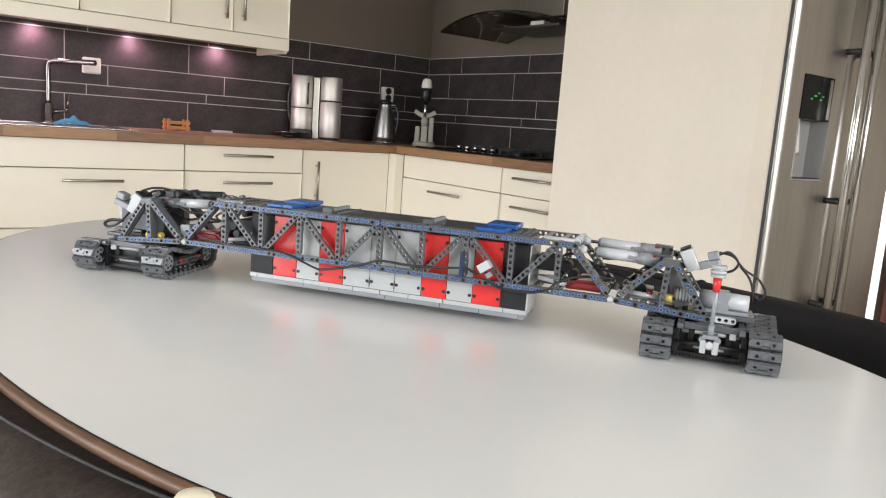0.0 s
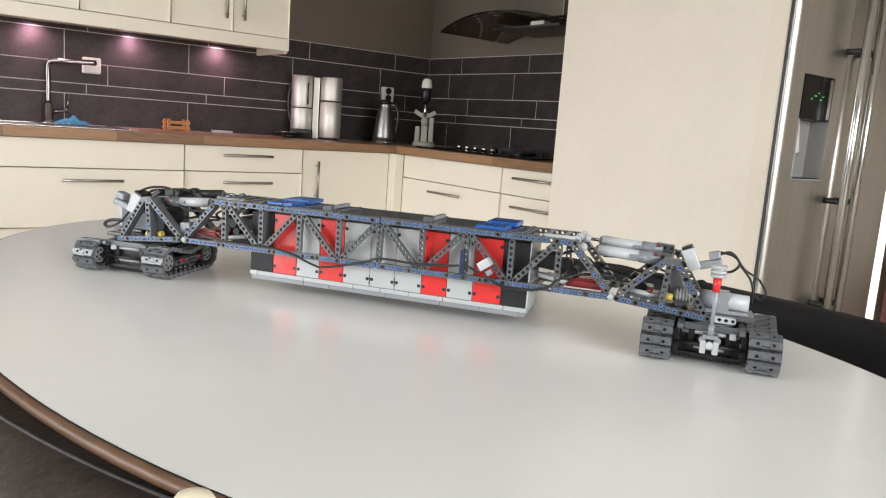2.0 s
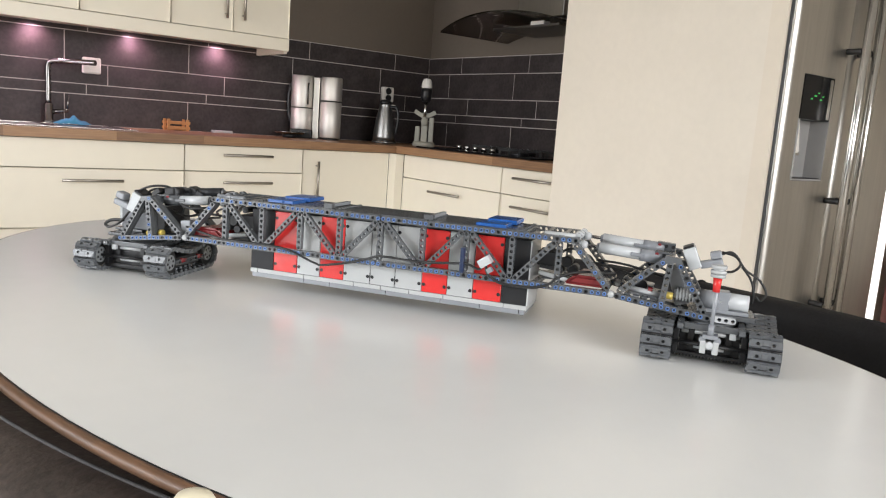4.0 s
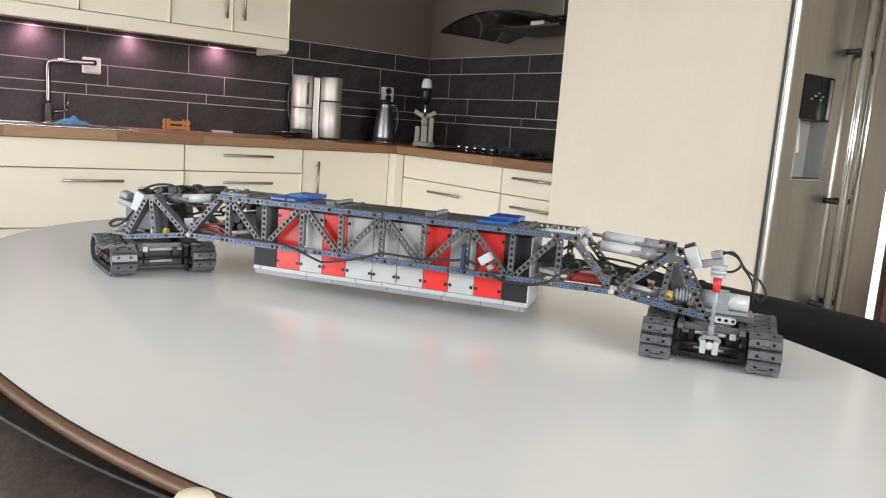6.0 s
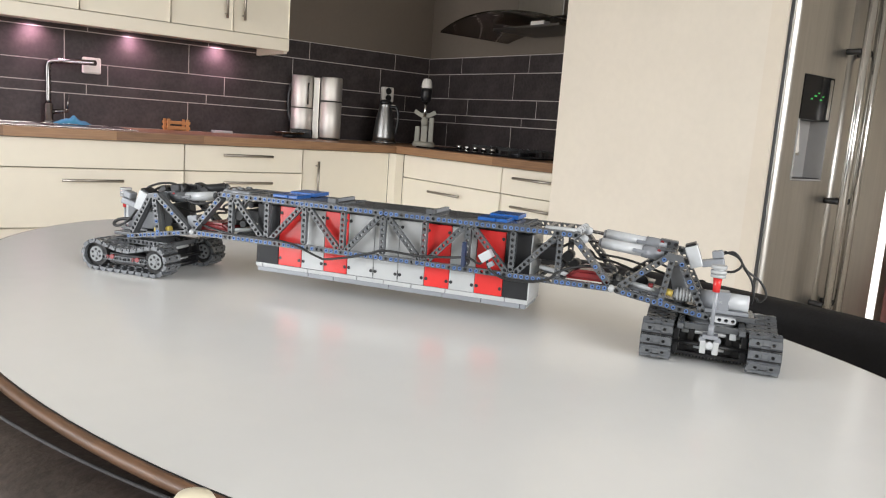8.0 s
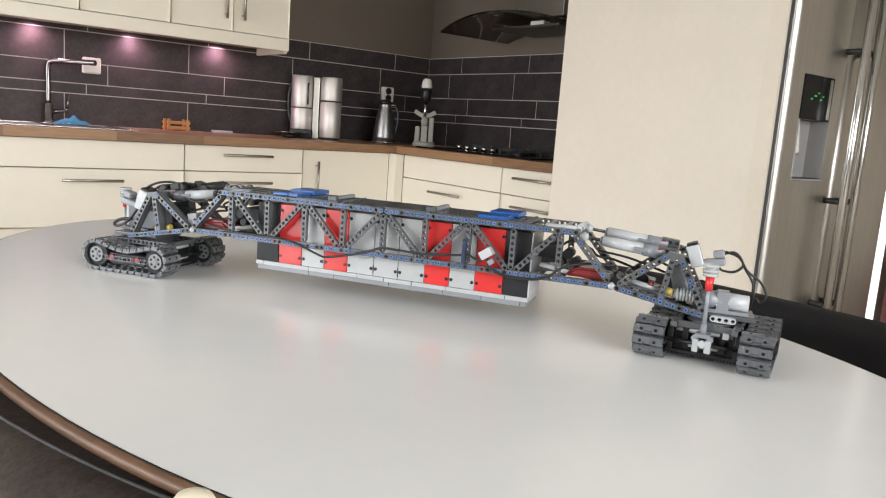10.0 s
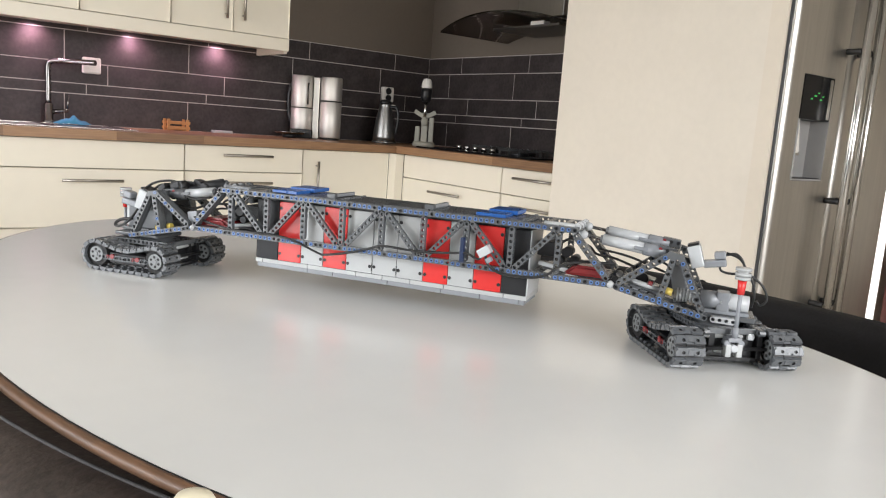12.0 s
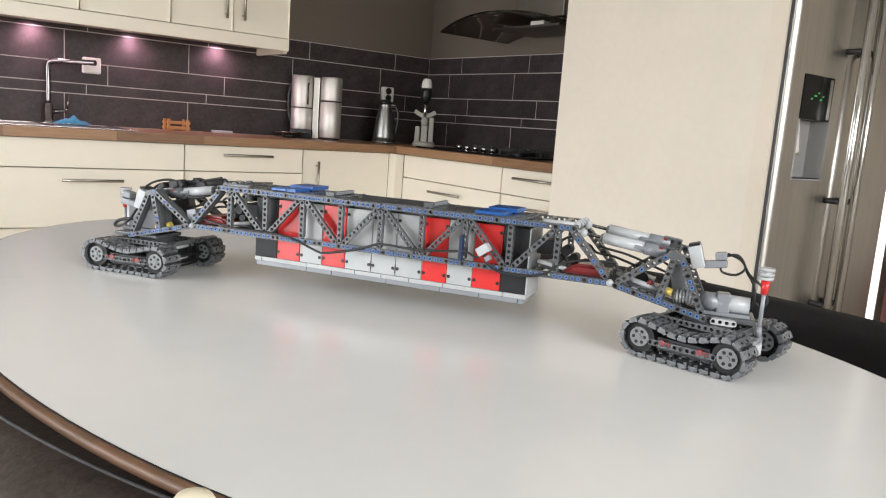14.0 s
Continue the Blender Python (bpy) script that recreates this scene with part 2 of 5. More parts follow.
def bar_handle(parent, p0, p1, out):
    """A round bar on two short posts."""
    bm = bmesh.new()
    p0, p1, out = Vector(p0), Vector(p1), Vector(out)
    d = (p1 - p0)
    cyl(bm, p0 + out * 0.03, p1 + out * 0.03, 0.0065, seg=10)
    for k in (0.12, 0.88):
        q = p0 + d * k
        cyl(bm, q, q + out * 0.03, 0.004, seg=8)
    part("handle", bm, HANDLE, parent, "brushed steel bar handle")


def shaker(bm, x0, x1, z0, z1, y, rail=0.065, framed=True):
    """A front in the plane y, its face towards -y; a framed one has a sunk field."""
    box(bm, x0, x1, y, y + 0.02, z0, z1)
    if framed and z1 - z0 > 0.2:
        face = min(bm.faces, key=lambda f: f.calc_center_median().y)
        bmesh.ops.inset_region(bm, faces=[face], thickness=rail, depth=0)
        bmesh.ops.inset_region(bm, faces=[face], thickness=0.003, depth=0)
        bmesh.ops.translate(bm, vec=(0, 0.008, 0), verts=face.verts)
    else:
        bmesh.ops.bevel(bm, geom=list(bm.edges), offset=0.002, segments=2, affect="EDGES")
    return bm


def base_unit(width, drawers, label, m, handle=0.25, door=False):
    """A base cabinet, front along its own x with the face towards -y."""
    root = empty("base_cabinet", label, "cabinet", m, "kitchen base cabinets")
    part("body", B(0.002, width - 0.002, 0.024, 0.575, 0.1, 0.858), CARCASS, root)
    part("plinth", B(0.002, width - 0.002, 0.07, 0.09, 0.002, 0.098), CREAM, root)
    for z0, z1 in drawers:
        d = part("door" if door else "drawer_front", shaker(bmesh.new(), 0.0015, width - 0.0015, z0, z1, 0.0), CREAM, root)
        if door:
            bar_handle(d, (0.075, 0, 0.60), (0.075, 0, 0.80), (0, -1, 0))
        elif handle:
            zc = z0 + (z1 - z0) * 0.66 if z1 - z0 < 0.2 else z1 - 0.048
            bar_handle(d, (width / 2 - handle / 2, 0, zc), (width / 2 + handle / 2, 0, zc), (0, -1, 0))
    return root


D3 = [(0.108, 0.480), (0.484, 0.733), (0.737, 0.855)]
base_unit(0.79, D3[1:2] + [(0.108, 0.480)], "cream sink base cabinet with a blank panel and wide drawers", pose(0.418, FY, 0), handle=0.245)
sink_blank = part("blank_panel", shaker(bmesh.new(), 0.0015, 0.7885, 0.737, 0.855, 0.0), CREAM, bpy.data.objects["base_cabinet"])
base_unit(0.60, D3, "cream base cabinet with three steel-handled drawers", pose(1.210, FY, 0))
base_unit(0.52, [(0.108, 0.855)], "cream corner base cabinet with one framed door", pose(1.812, FY, 0), door=True)
TURN = Matrix.Translation((FX, 3.43, 0)) @ pose(0, 0, 0, 0, 0, -90)
base_unit(0.80, D3[1:2] + [(0.108, 0.480)], "cream hob base cabinet with a blank panel and wide drawers", TURN, handle=0.25)
part("blank_panel", shaker(bmesh.new(), 0.0015, 0.7985, 0.737, 0.855, 0.0), CREAM, bpy.data.objects["base_cabinet.003"])
base_unit(0.46, D3, "narrow cream base cabinet with steel-handled drawers", TURN @ pose(0.802, 0, 0), handle=0.25)
base_unit(0.80, D3, "cream base cabinet with steel-handled drawers", pose(-0.384, FY, 0))
thing("trim_corner", B(2.334, 2.384, 3.432, 3.50, 0.1, 0.857), CREAM, "cream corner post between base cabinets", "trim", kind="structure")


def worktop():
    """Oak staves side by side: a run along the back wall and one along the hob wall."""
    root = empty("worktop", "oiled oak block worktop running round the corner", "worktop", pose(0, 0, 0))
    rnd = random.Random(4)
    y = FY - 0.025
    while y < YB - 0.012:
        y1 = min(y + 0.0625, YB - 0.011)
        x = -0.40 - rnd.random() * 0.3
        while x < XR - 0.012:
            x1 = min(x + rnd.uniform(0.35, 0.85), XR - 0.011)
            x = max(x, -0.40)
            part("stave", B(0.0003, x1 - x - 0.0003, 0.0002, y1 - y - 0.0002, 0, 0.04), OAK, root, m=pose(x, y, 0.86))
            x = x1
        y = y1
    x = FX - 0.025
    while x < XR - 0.012:
        x1 = min(x + 0.0625, XR - 0.011)
        y = FY - 0.026
        while y > PY1 + 0.003:
            y1 = max(y - rnd.uniform(0.35, 0.85), PY1 + 0.003)
            part("stave", B(0.0003, y - y1 - 0.0003, 0.0002, x1 - x - 0.0002, 0, 0.04), OAK, root, m=pose(x, y, 0.86, 0, 0, -90))
            y = y1
        x = x1


worktop()

UY = 3.73


def wall_unit(width, doors, label, m, handles):
    root = empty("wall_cabinet", label, "cabinet", m, "kitchen wall cabinets")
    part("body", B(0.001, width - 0.001, 0.022, YB - UY - 0.002, 1.372, 2.08), CREAM, root)
    for (x0, x1), h in zip(doors, handles):
        d = part("door", shaker(bmesh.new(), x0 + 0.002, x1 - 0.002, 1.412, 2.07, 0.0), CREAM, root)
        if h is not None:
            bar_handle(d, (h, 0, 1.468), (h, 0, 1.66), (0, -1, 0))
    return root


wall_unit(0.608, [(0.0, 0.304), (0.304, 0.608)], "cream wall cabinet with two framed doors", pose(1.213, UY, 0), [0.262, 0.352])
wall_unit(0.395, [(0.0, 0.395)], "cream wall cabinet with a framed door", pose(0.816, UY, 0), [0.05])
wall_unit(0.60, [(0.0, 0.60)], "wide cream wall cabinet with a framed door", pose(0.214, UY, 0), [0.30])
wall_unit(0.60, [(0.0, 0.60)], "wide cream wall cabinet with a framed door", pose(-0.388, UY, 0), [0.55])


bm = B(-0.388, 1.821, UY - 0.002, UY + 0.020, 1.349, 1.409, bev=0.002)
box(bm, 1.801, 1.821, UY + 0.0205, YB - 0.0125, 1.337, 1.3715)
thing("trim_light_rail", bm, CREAM, "cream light rail under the wall cabinets", "trim", kind="structure")


def spot(x):
    """A small recessed lamp under the wall cabinets."""
    root = empty("cabinet_spotlight", "small round spotlight under the wall cabinets, lit pinkish", "spotlight", pose(x, 3.80, 1.372), "under-cabinet spotlights")
    bm = bmesh.new()
    lathe(bm, [(0.034, -0.001), (0.036, -0.004), (0.030, -0.006), (0.0295, -0.001)], 20)
    part("rim", bm, CHROME, root)
    part("lens", lathe(bmesh.new(), [(0.001, -0.002), (0.028, -0.0022), (0.026, -0.0035), (0.001, -0.004)], 20), LAMP, root)
    lamp = bpy.data.lights.new("spot_lamp", "SPOT")
    lamp.energy, lamp.color, lamp.spot_size, lamp.spot_blend, lamp.shadow_soft_size = 7.0, (1.0, 0.57, 0.74), radians(168), 1.0, 0.02
    ob = new("spot_lamp", lamp)
    ob.matrix_basis = look((x, 4.045, 1.367), (x, 4.075, 0.9))


for x in (0.685, 1.13, 1.575, 0.24):
    spot(x)


# ---------------- sink, tap and worktop things ----------------
def sink():
    root = empty("sink", "stainless steel sink with drainer set in the worktop", "sink", pose(0.72, 3.80, 0.90))
    bm = bmesh.new()
    for a in ((-0.42, 0.30, -0.235, -0.205), (-0.42, 0.30, 0.205, 0.235), (-0.42, -0.39, -0.205, 0.205), (0.27, 0.30, -0.205, 0.205), (-0.05, -0.02, -0.205, 0.205)):
        box(bm, *a, 0.0005, 0.006, bev=0.002)
    part("rim", bm, BRIGHT, root)
    part("drainer", B(-0.02, 0.27, -0.205, 0.205, 0.0005, 0.0035), BRIGHT, root)
    part("bowl", B(-0.39, -0.05, -0.205, 0.205, 0.0005, 0.0022), STEEL, root)


sink()


def tap():
    root = empty("kitchen_tap", "chrome kitchen tap with a long swivel spout", "tap", pose(0.745, 4.035, 0.906))
    bm = bmesh.new()
    lathe(bm, [(0.026, 0), (0.026, 0.008), (0.021, 0.012), (0.021, 0.085), (0.017, 0.092)], 20)
    part("body", bm, CHROME, root)
    part("spout", tube(bmesh.new(), [(0, 0, 0.09), (0, 0, 0.18), (0, 0, 0.262), (0.012, -0.012, 0.284), (0.05, -0.05, 0.289), (0.12, -0.12, 0.289), (0.168, -0.168, 0.289)], 0.0125, 12), CHROME, root)
    lev = cyl(bmesh.new(), (0.015, 0, 0.05), (0.085, -0.012, 0.062), 0.011, 0.009, 12)
    cyl(lev, (0.078, -0.011, 0.055), (0.086, -0.012, 0.135), 0.005, 0.004, 10)
    part("lever", lev, CHROME, root)


tap()


def cloth():
    bm = bmesh.new()
    rnd = random.Random(2)
    grid = bmesh.ops.create_grid(bm, x_segments=18, y_segments=12, size=1)["verts"]
    for v in grid:
        x, y = v.co.x, v.co.y
        r = math.hypot(x, y)
        h = max(0, 1 - r) ** 0.55 * 0.042 * (0.6 + 0.8 * noise.noise(Vector((x * 2.1, y * 2.1, 3)))) + 0.004
        w = 1 + 0.25 * noise.noise(Vector((x, y, 7)) * 1.7)
        v.co = Vector((x * 0.070 * w + 0.01, y * 0.05 * w, max(0.003, h)))
    ob = thing("cleaning_cloth", bm, BLUECLOTH, "crumpled light blue cleaning cloth by the tap", "cloth", smooth=True)
    s = ob.modifiers.new("thick", "SOLIDIFY")
    s.thickness = 0.003
    ob.matrix_basis = pose(0.815, 3.93, 0.906, 0, 0, -20)


cloth()


def rack():
    root = empty("wooden_rack", "small pine wooden rack with slatted ends", "rack", pose(1.350, 4.045, 0.90, 0, 0, 4))
    for x in (-0.050, 0.050):
        for dy in (-0.026, 0.026):
            part("post", B(x - 0.007, x + 0.007, dy - 0.006, dy + 0.006, 0, 0.060, bev=0.002), PINE, root)
    for z in (0.008, 0.034):
        for dy in (-0.0345, 0.0345):
            part("slat", B(-0.061, 0.061, dy - 0.002, dy + 0.002, z, z + 0.015, bev=0.001), PINE, root)
    part("base_board", B(-0.042, 0.042, -0.019, 0.019, 0.003, 0.008), PINE, root)


rack()
bm = B(-0.055, 0.055, -0.02, 0.02, 0, 0.014, bev=0.003)
ob = thing("sponge_tray", bm, LGREY, "small pale tray lying on the worktop", "tray")
ob.matrix_basis = pose(1.60, 4.05, 0.9003)
bm = tube(bmesh.new(), [(0.014 * math.cos(a), 0.014 * math.sin(a), 0.003) for a in [k * math.pi / 6 for k in range(12)]], 0.002, 6)
ob = thing("metal_ring", bm, CHROME, "small steel ring lying on the worktop", "ring")
ob.matrix_basis = pose(1.505, 4.05, 0.9003)


def socket(m, label, holes, w=0.084, h=0.078, dark=False):
    root = empty("wall_socket", label, "socket", m)
    part("plate", B(-w / 2, w / 2, -0.030, 0, -h / 2, h / 2, bev=0.008), WHITEPL, root)
    for z in holes:
        bm = cyl(bmesh.new(), (0, -0.0302, z), (0, -0.0335, z), 0.021, 0.020, 20)
        part("insert", bm, BLACK if dark else WHITEPL, root, "round black plug" if dark else "")


socket(pose(0.943, YB - 0.012, 1.190), "white surface-mounted wall socket on the tiles", [0.0])
socket(pose(2.672, YB - 0.012, 1.196), "white double wall socket with two black plugs", [0.021, -0.022], 0.085, 0.092, dark=True)


def coffee_machine():
    """Pod machine of brushed steel: two upright half-round columns with a dark gap, a drip tray in front."""
    root = empty("coffee_machine", "brushed steel coffee machine with two upright columns", "coffee machine", pose(2.105, 3.925, 0.9003, 0, 0, -38))
    bm = bmesh.new()
    for x, r in ((-0.085, 0.062),):
        lathe(bm, [(r * 0.97, 0.05), (r, 0.054), (r, 0.166), (r * 0.98, 0.168)], 36, centre=(x, 0, 0))
    part("lower_column", bm, SATIN, root)
    part("upper_column", lathe(bmesh.new(), [(0.061, 0.173), (0.062, 0.176), (0.062, 0.345), (0.058, 0.350), (0.003, 0.351)], 36, centre=(-0.085, 0, 0)), SATIN, root)
    part("joint_band", lathe(bmesh.new(), [(0.060, 0.168), (0.060, 0.173)], 36, centre=(-0.085, 0, 0)), BLACK, root)
    part("spine", B(-0.020, 0.014, -0.020, 0.06, 0.0, 0.345, bev=0.004), STEEL, root)
    part("tank", lathe(bmesh.new(), [(0.058, 0.012), (0.060, 0.016), (0.060, 0.210), (0.058, 0.212)], 36, centre=(0.078, 0, 0)), SATIN, root)
    part("tank_foot", lathe(bmesh.new(), [(0.055, 0.0), (0.055, 0.012)], 36, centre=(0.078, 0, 0)), BLACK, root)
    part("tank_band", lathe(bmesh.new(), [(0.0575, 0.212), (0.0575, 0.219)], 36, centre=(0.078, 0, 0)), BLACK, root)
    part("tank_lid", lathe(bmesh.new(), [(0.059, 0.219), (0.060, 0.222), (0.060, 0.344), (0.056, 0.349), (0.003, 0.350)], 36, centre=(0.078, 0, 0)), SATIN, root)
    part("column_foot", B(-0.14, -0.023, -0.035, 0.06, 0.0, 0.05, bev=0.004), BLACK, root)
    part("side_arm", tube(bmesh.new(), [(-0.142, 0.03, 0.06), (-0.165, 0.03, 0.14), (-0.168, 0.03, 0.25), (-0.145, 0.03, 0.32)], 0.010, 8), BLACK, root)
    part("grip", cyl(bmesh.new(), (-0.042, -0.060, 0.19), (-0.042, -0.060, 0.31), 0.0045, seg=10), CHROME, root)
    part("drip_tray", lathe(bmesh.new(), [(0.075, 0.022), (0.085, 0.030), (0.086, 0.034), (0.078, 0.034)], 32, centre=(-0.125, -0.115, 0)), CHROME, root)
    part("tray_foot", lathe(bmesh.new(), [(0.04, 0.0), (0.04, 0.022)], 24, centre=(-0.125, -0.115, 0)), BLACK, root)


coffee_machine()


def kettle():
    root = empty("vacuum_jug", "conical brushed steel vacuum jug with a dark handle", "jug", pose(2.497, 3.815, 0.9003, 0, 0, -38))
    part("foot", lathe(bmesh.new(), [(0.072, 0), (0.072, 0.010), (0.066, 0.014)], 32), mat("dark_satin_steel", (0.30, 0.295, 0.29), 0.36, 1.0, var=0.08, scale=60, stretch=(10, 10, 0.4)), root)
    part("body", lathe(bmesh.new(), [(0.066, 0.014), (0.066, 0.04), (0.054, 0.13), (0.038, 0.205), (0.034, 0.222), (0.036, 0.228)], 32), mat("dark_satin_steel", (0.30, 0.295, 0.29), 0.36, 1.0, var=0.08, scale=60, stretch=(10, 10, 0.4)), root)
    part("lid", lathe(bmesh.new(), [(0.035, 0.228), (0.036, 0.240), (0.026, 0.252), (0.004, 0.256)], 28), BLACK, root)
    part("spout", B(0.030, 0.058, -0.010, 0.010, 0.212, 0.228, bev=0.003), BRIGHT, root)
    part("handle", tube(bmesh.new(), [(0.03, -0.02, 0.215), (0.072, -0.035, 0.205), (0.080, -0.04, 0.13), (0.070, -0.03, 0.06)], 0.008, 8), BLACK, root)


kettle()


HOLDER = mat("beige_holder_plastic", (0.36, 0.35, 0.30), 0.42, var=0.05)


def blender():
    root = empty("hand_blender", "hand blender standing in a pale beige stand", "blender", pose(2.672, 3.655, 0.9003, 0, 0, -40))
    part("base", lathe(bmesh.new(), [(0.066, 0), (0.067, 0.012), (0.060, 0.024), (0.052, 0.028)], 32), HOLDER, root)
    for x, h in ((-0.040, 0.115), (0.040, 0.17)):
        part("holder_post", B(x - 0.014, x + 0.014, -0.012, 0.014, 0.027, h, bev=0.005), HOLDER, root)
    part("holder_column", B(-0.018, 0.018, -0.008, 0.026, 0.027, 0.16, bev=0.004), HOLDER, root)
    bm = bmesh.new()
    for s in (-1, 1):
        box(bm, -0.010, 0.070, -0.010, 0.010, -0.012, 0.012, bev=0.003, m=Matrix.Translation((0, -0.004, 0.168)) @ Matrix.Diagonal((s, 1, 1, 1)) @ pose(0, 0, 0, 0, -28, 0))
    part("holder_fork", bm, HOLDER, root)
    part("collar", lathe(bmesh.new(), [(0.014, 0.12), (0.020, 0.135), (0.018, 0.155), (0.010, 0.17)], 20, centre=(0, -0.022, 0)), HOLDER, root)
    part("shaft", cyl(bmesh.new(), (0, -0.022, 0.155), (0, -0.022, 0.255), 0.008, 0.011, 16), BRIGHT, root)
    part("grip", lathe(bmesh.new(), [(0.018, 0.255), (0.030, 0.27), (0.033, 0.31), (0.030, 0.335)], 24, centre=(0, -0.022, 0)), BLACK, root)
    part("cap", lathe(bmesh.new(), [(0.030, 0.335), (0.032, 0.345), (0.026, 0.375), (0.020, 0.388), (0.004, 0.391)], 24, centre=(0, -0.022, 0)), WHITEPL, root)


blender()


def hob():
    root = empty("gas_hob", "black glass hob with a row of steel knobs", "hob", pose(2.70, 2.92, 0.90))
    part("glass_top", B(-0.25, 0.24, -0.40, 0.50, 0.0005, 0.008, bev=0.002), GLASSBLACK, root)
    for k in range(5):
        part("knob", lathe(bmesh.new(), [(0.015, 0.008), (0.014, 0.024), (0.011, 0.027), (0.003, 0.0275)], 18, centre=(0.02 - 0.02 * k, 0.455 - 0.095 * k, 0)), BRIGHT, root)
    for x, y in ((0.10, 0.27), (0.10, -0.02), (0.10, -0.28), (-0.08, -0.15)):
        bm = lathe(bmesh.new(), [(0.045, 0.008), (0.045, 0.018), (0.03, 0.022), (0.003, 0.022)], 20, centre=(x, y, 0))
        part("burner", bm, BLACK, root)
        bm = bmesh.new()
        for a in range(4):
            box(bm, 0.02, 0.105, -0.005, 0.005, 0.026, 0.036, m=Matrix.Translation((x, y, 0)) @ pose(0, 0, 0, 0, 0, 90 * a + 45))
        for a in range(4):
            box(bm, 0.096, 0.105, -0.005, 0.005, 0.008, 0.026, m=Matrix.Translation((x, y, 0)) @ pose(0, 0, 0, 0, 0, 90 * a + 45))
        part("pan_support", bm, BLACK, root)


hob()


def hood():
    """Chimney hood: an arched smoked glass canopy, a steel body under it and a square flue."""
    root = empty("cooker_hood", "chimney cooker hood with an arched smoked glass canopy", "cooker hood", pose(0, 2.90, 0))
    bm = bmesh.new()
    n = 28
    rows = []
    for k in range(n + 1):
        s = -1 + 2 * k / n
        y, z = s * 0.46, 1.584 - 0.066 * s * s
        front = 2.47 + 0.05 * s * s
        rows.append([bm.verts.new((x, y, z + dz)) for x in (front, XR - 0.002) for dz in (0, 0.008)])
    for a, b in zip(rows, rows[1:]):
        for i, j in ((0, 1), (1, 3), (3, 2), (2, 0)):
            bm.faces.new((a[i], a[j], b[j], b[i]))
    for r in (rows[0], rows[-1]):
        bm.faces.new((r[0], r[1], r[3], r[2]))
    part("canopy", bm, SMOKED, root)
    bm = bmesh.new()
    slab(bm, [(2.70, -0.24), (2.70, 0.24), (XR - 0.003, 0.24), (XR - 0.003, -0.24)], 1.541, 1.552)
    part("filter_body", bm, mat("dark_steel", (0.16, 0.15, 0.14), 0.4, 1.0), root)
    part("flue", B(2.74, XR - 0.003, -0.22, 0.10, 1.5935, 2.595, bev=0.003), mat("flue_steel", (0.27, 0.255, 0.235), 0.4, 1.0, var=0.1, scale=60, stretch=(10, 10, 0.4)), root)
    part("lamp", B(2.702, 2.745, -0.13, -0.04, 1.5522, 1.570), WHITEPL, root, "pale square hood lamp, unlit")


hood()


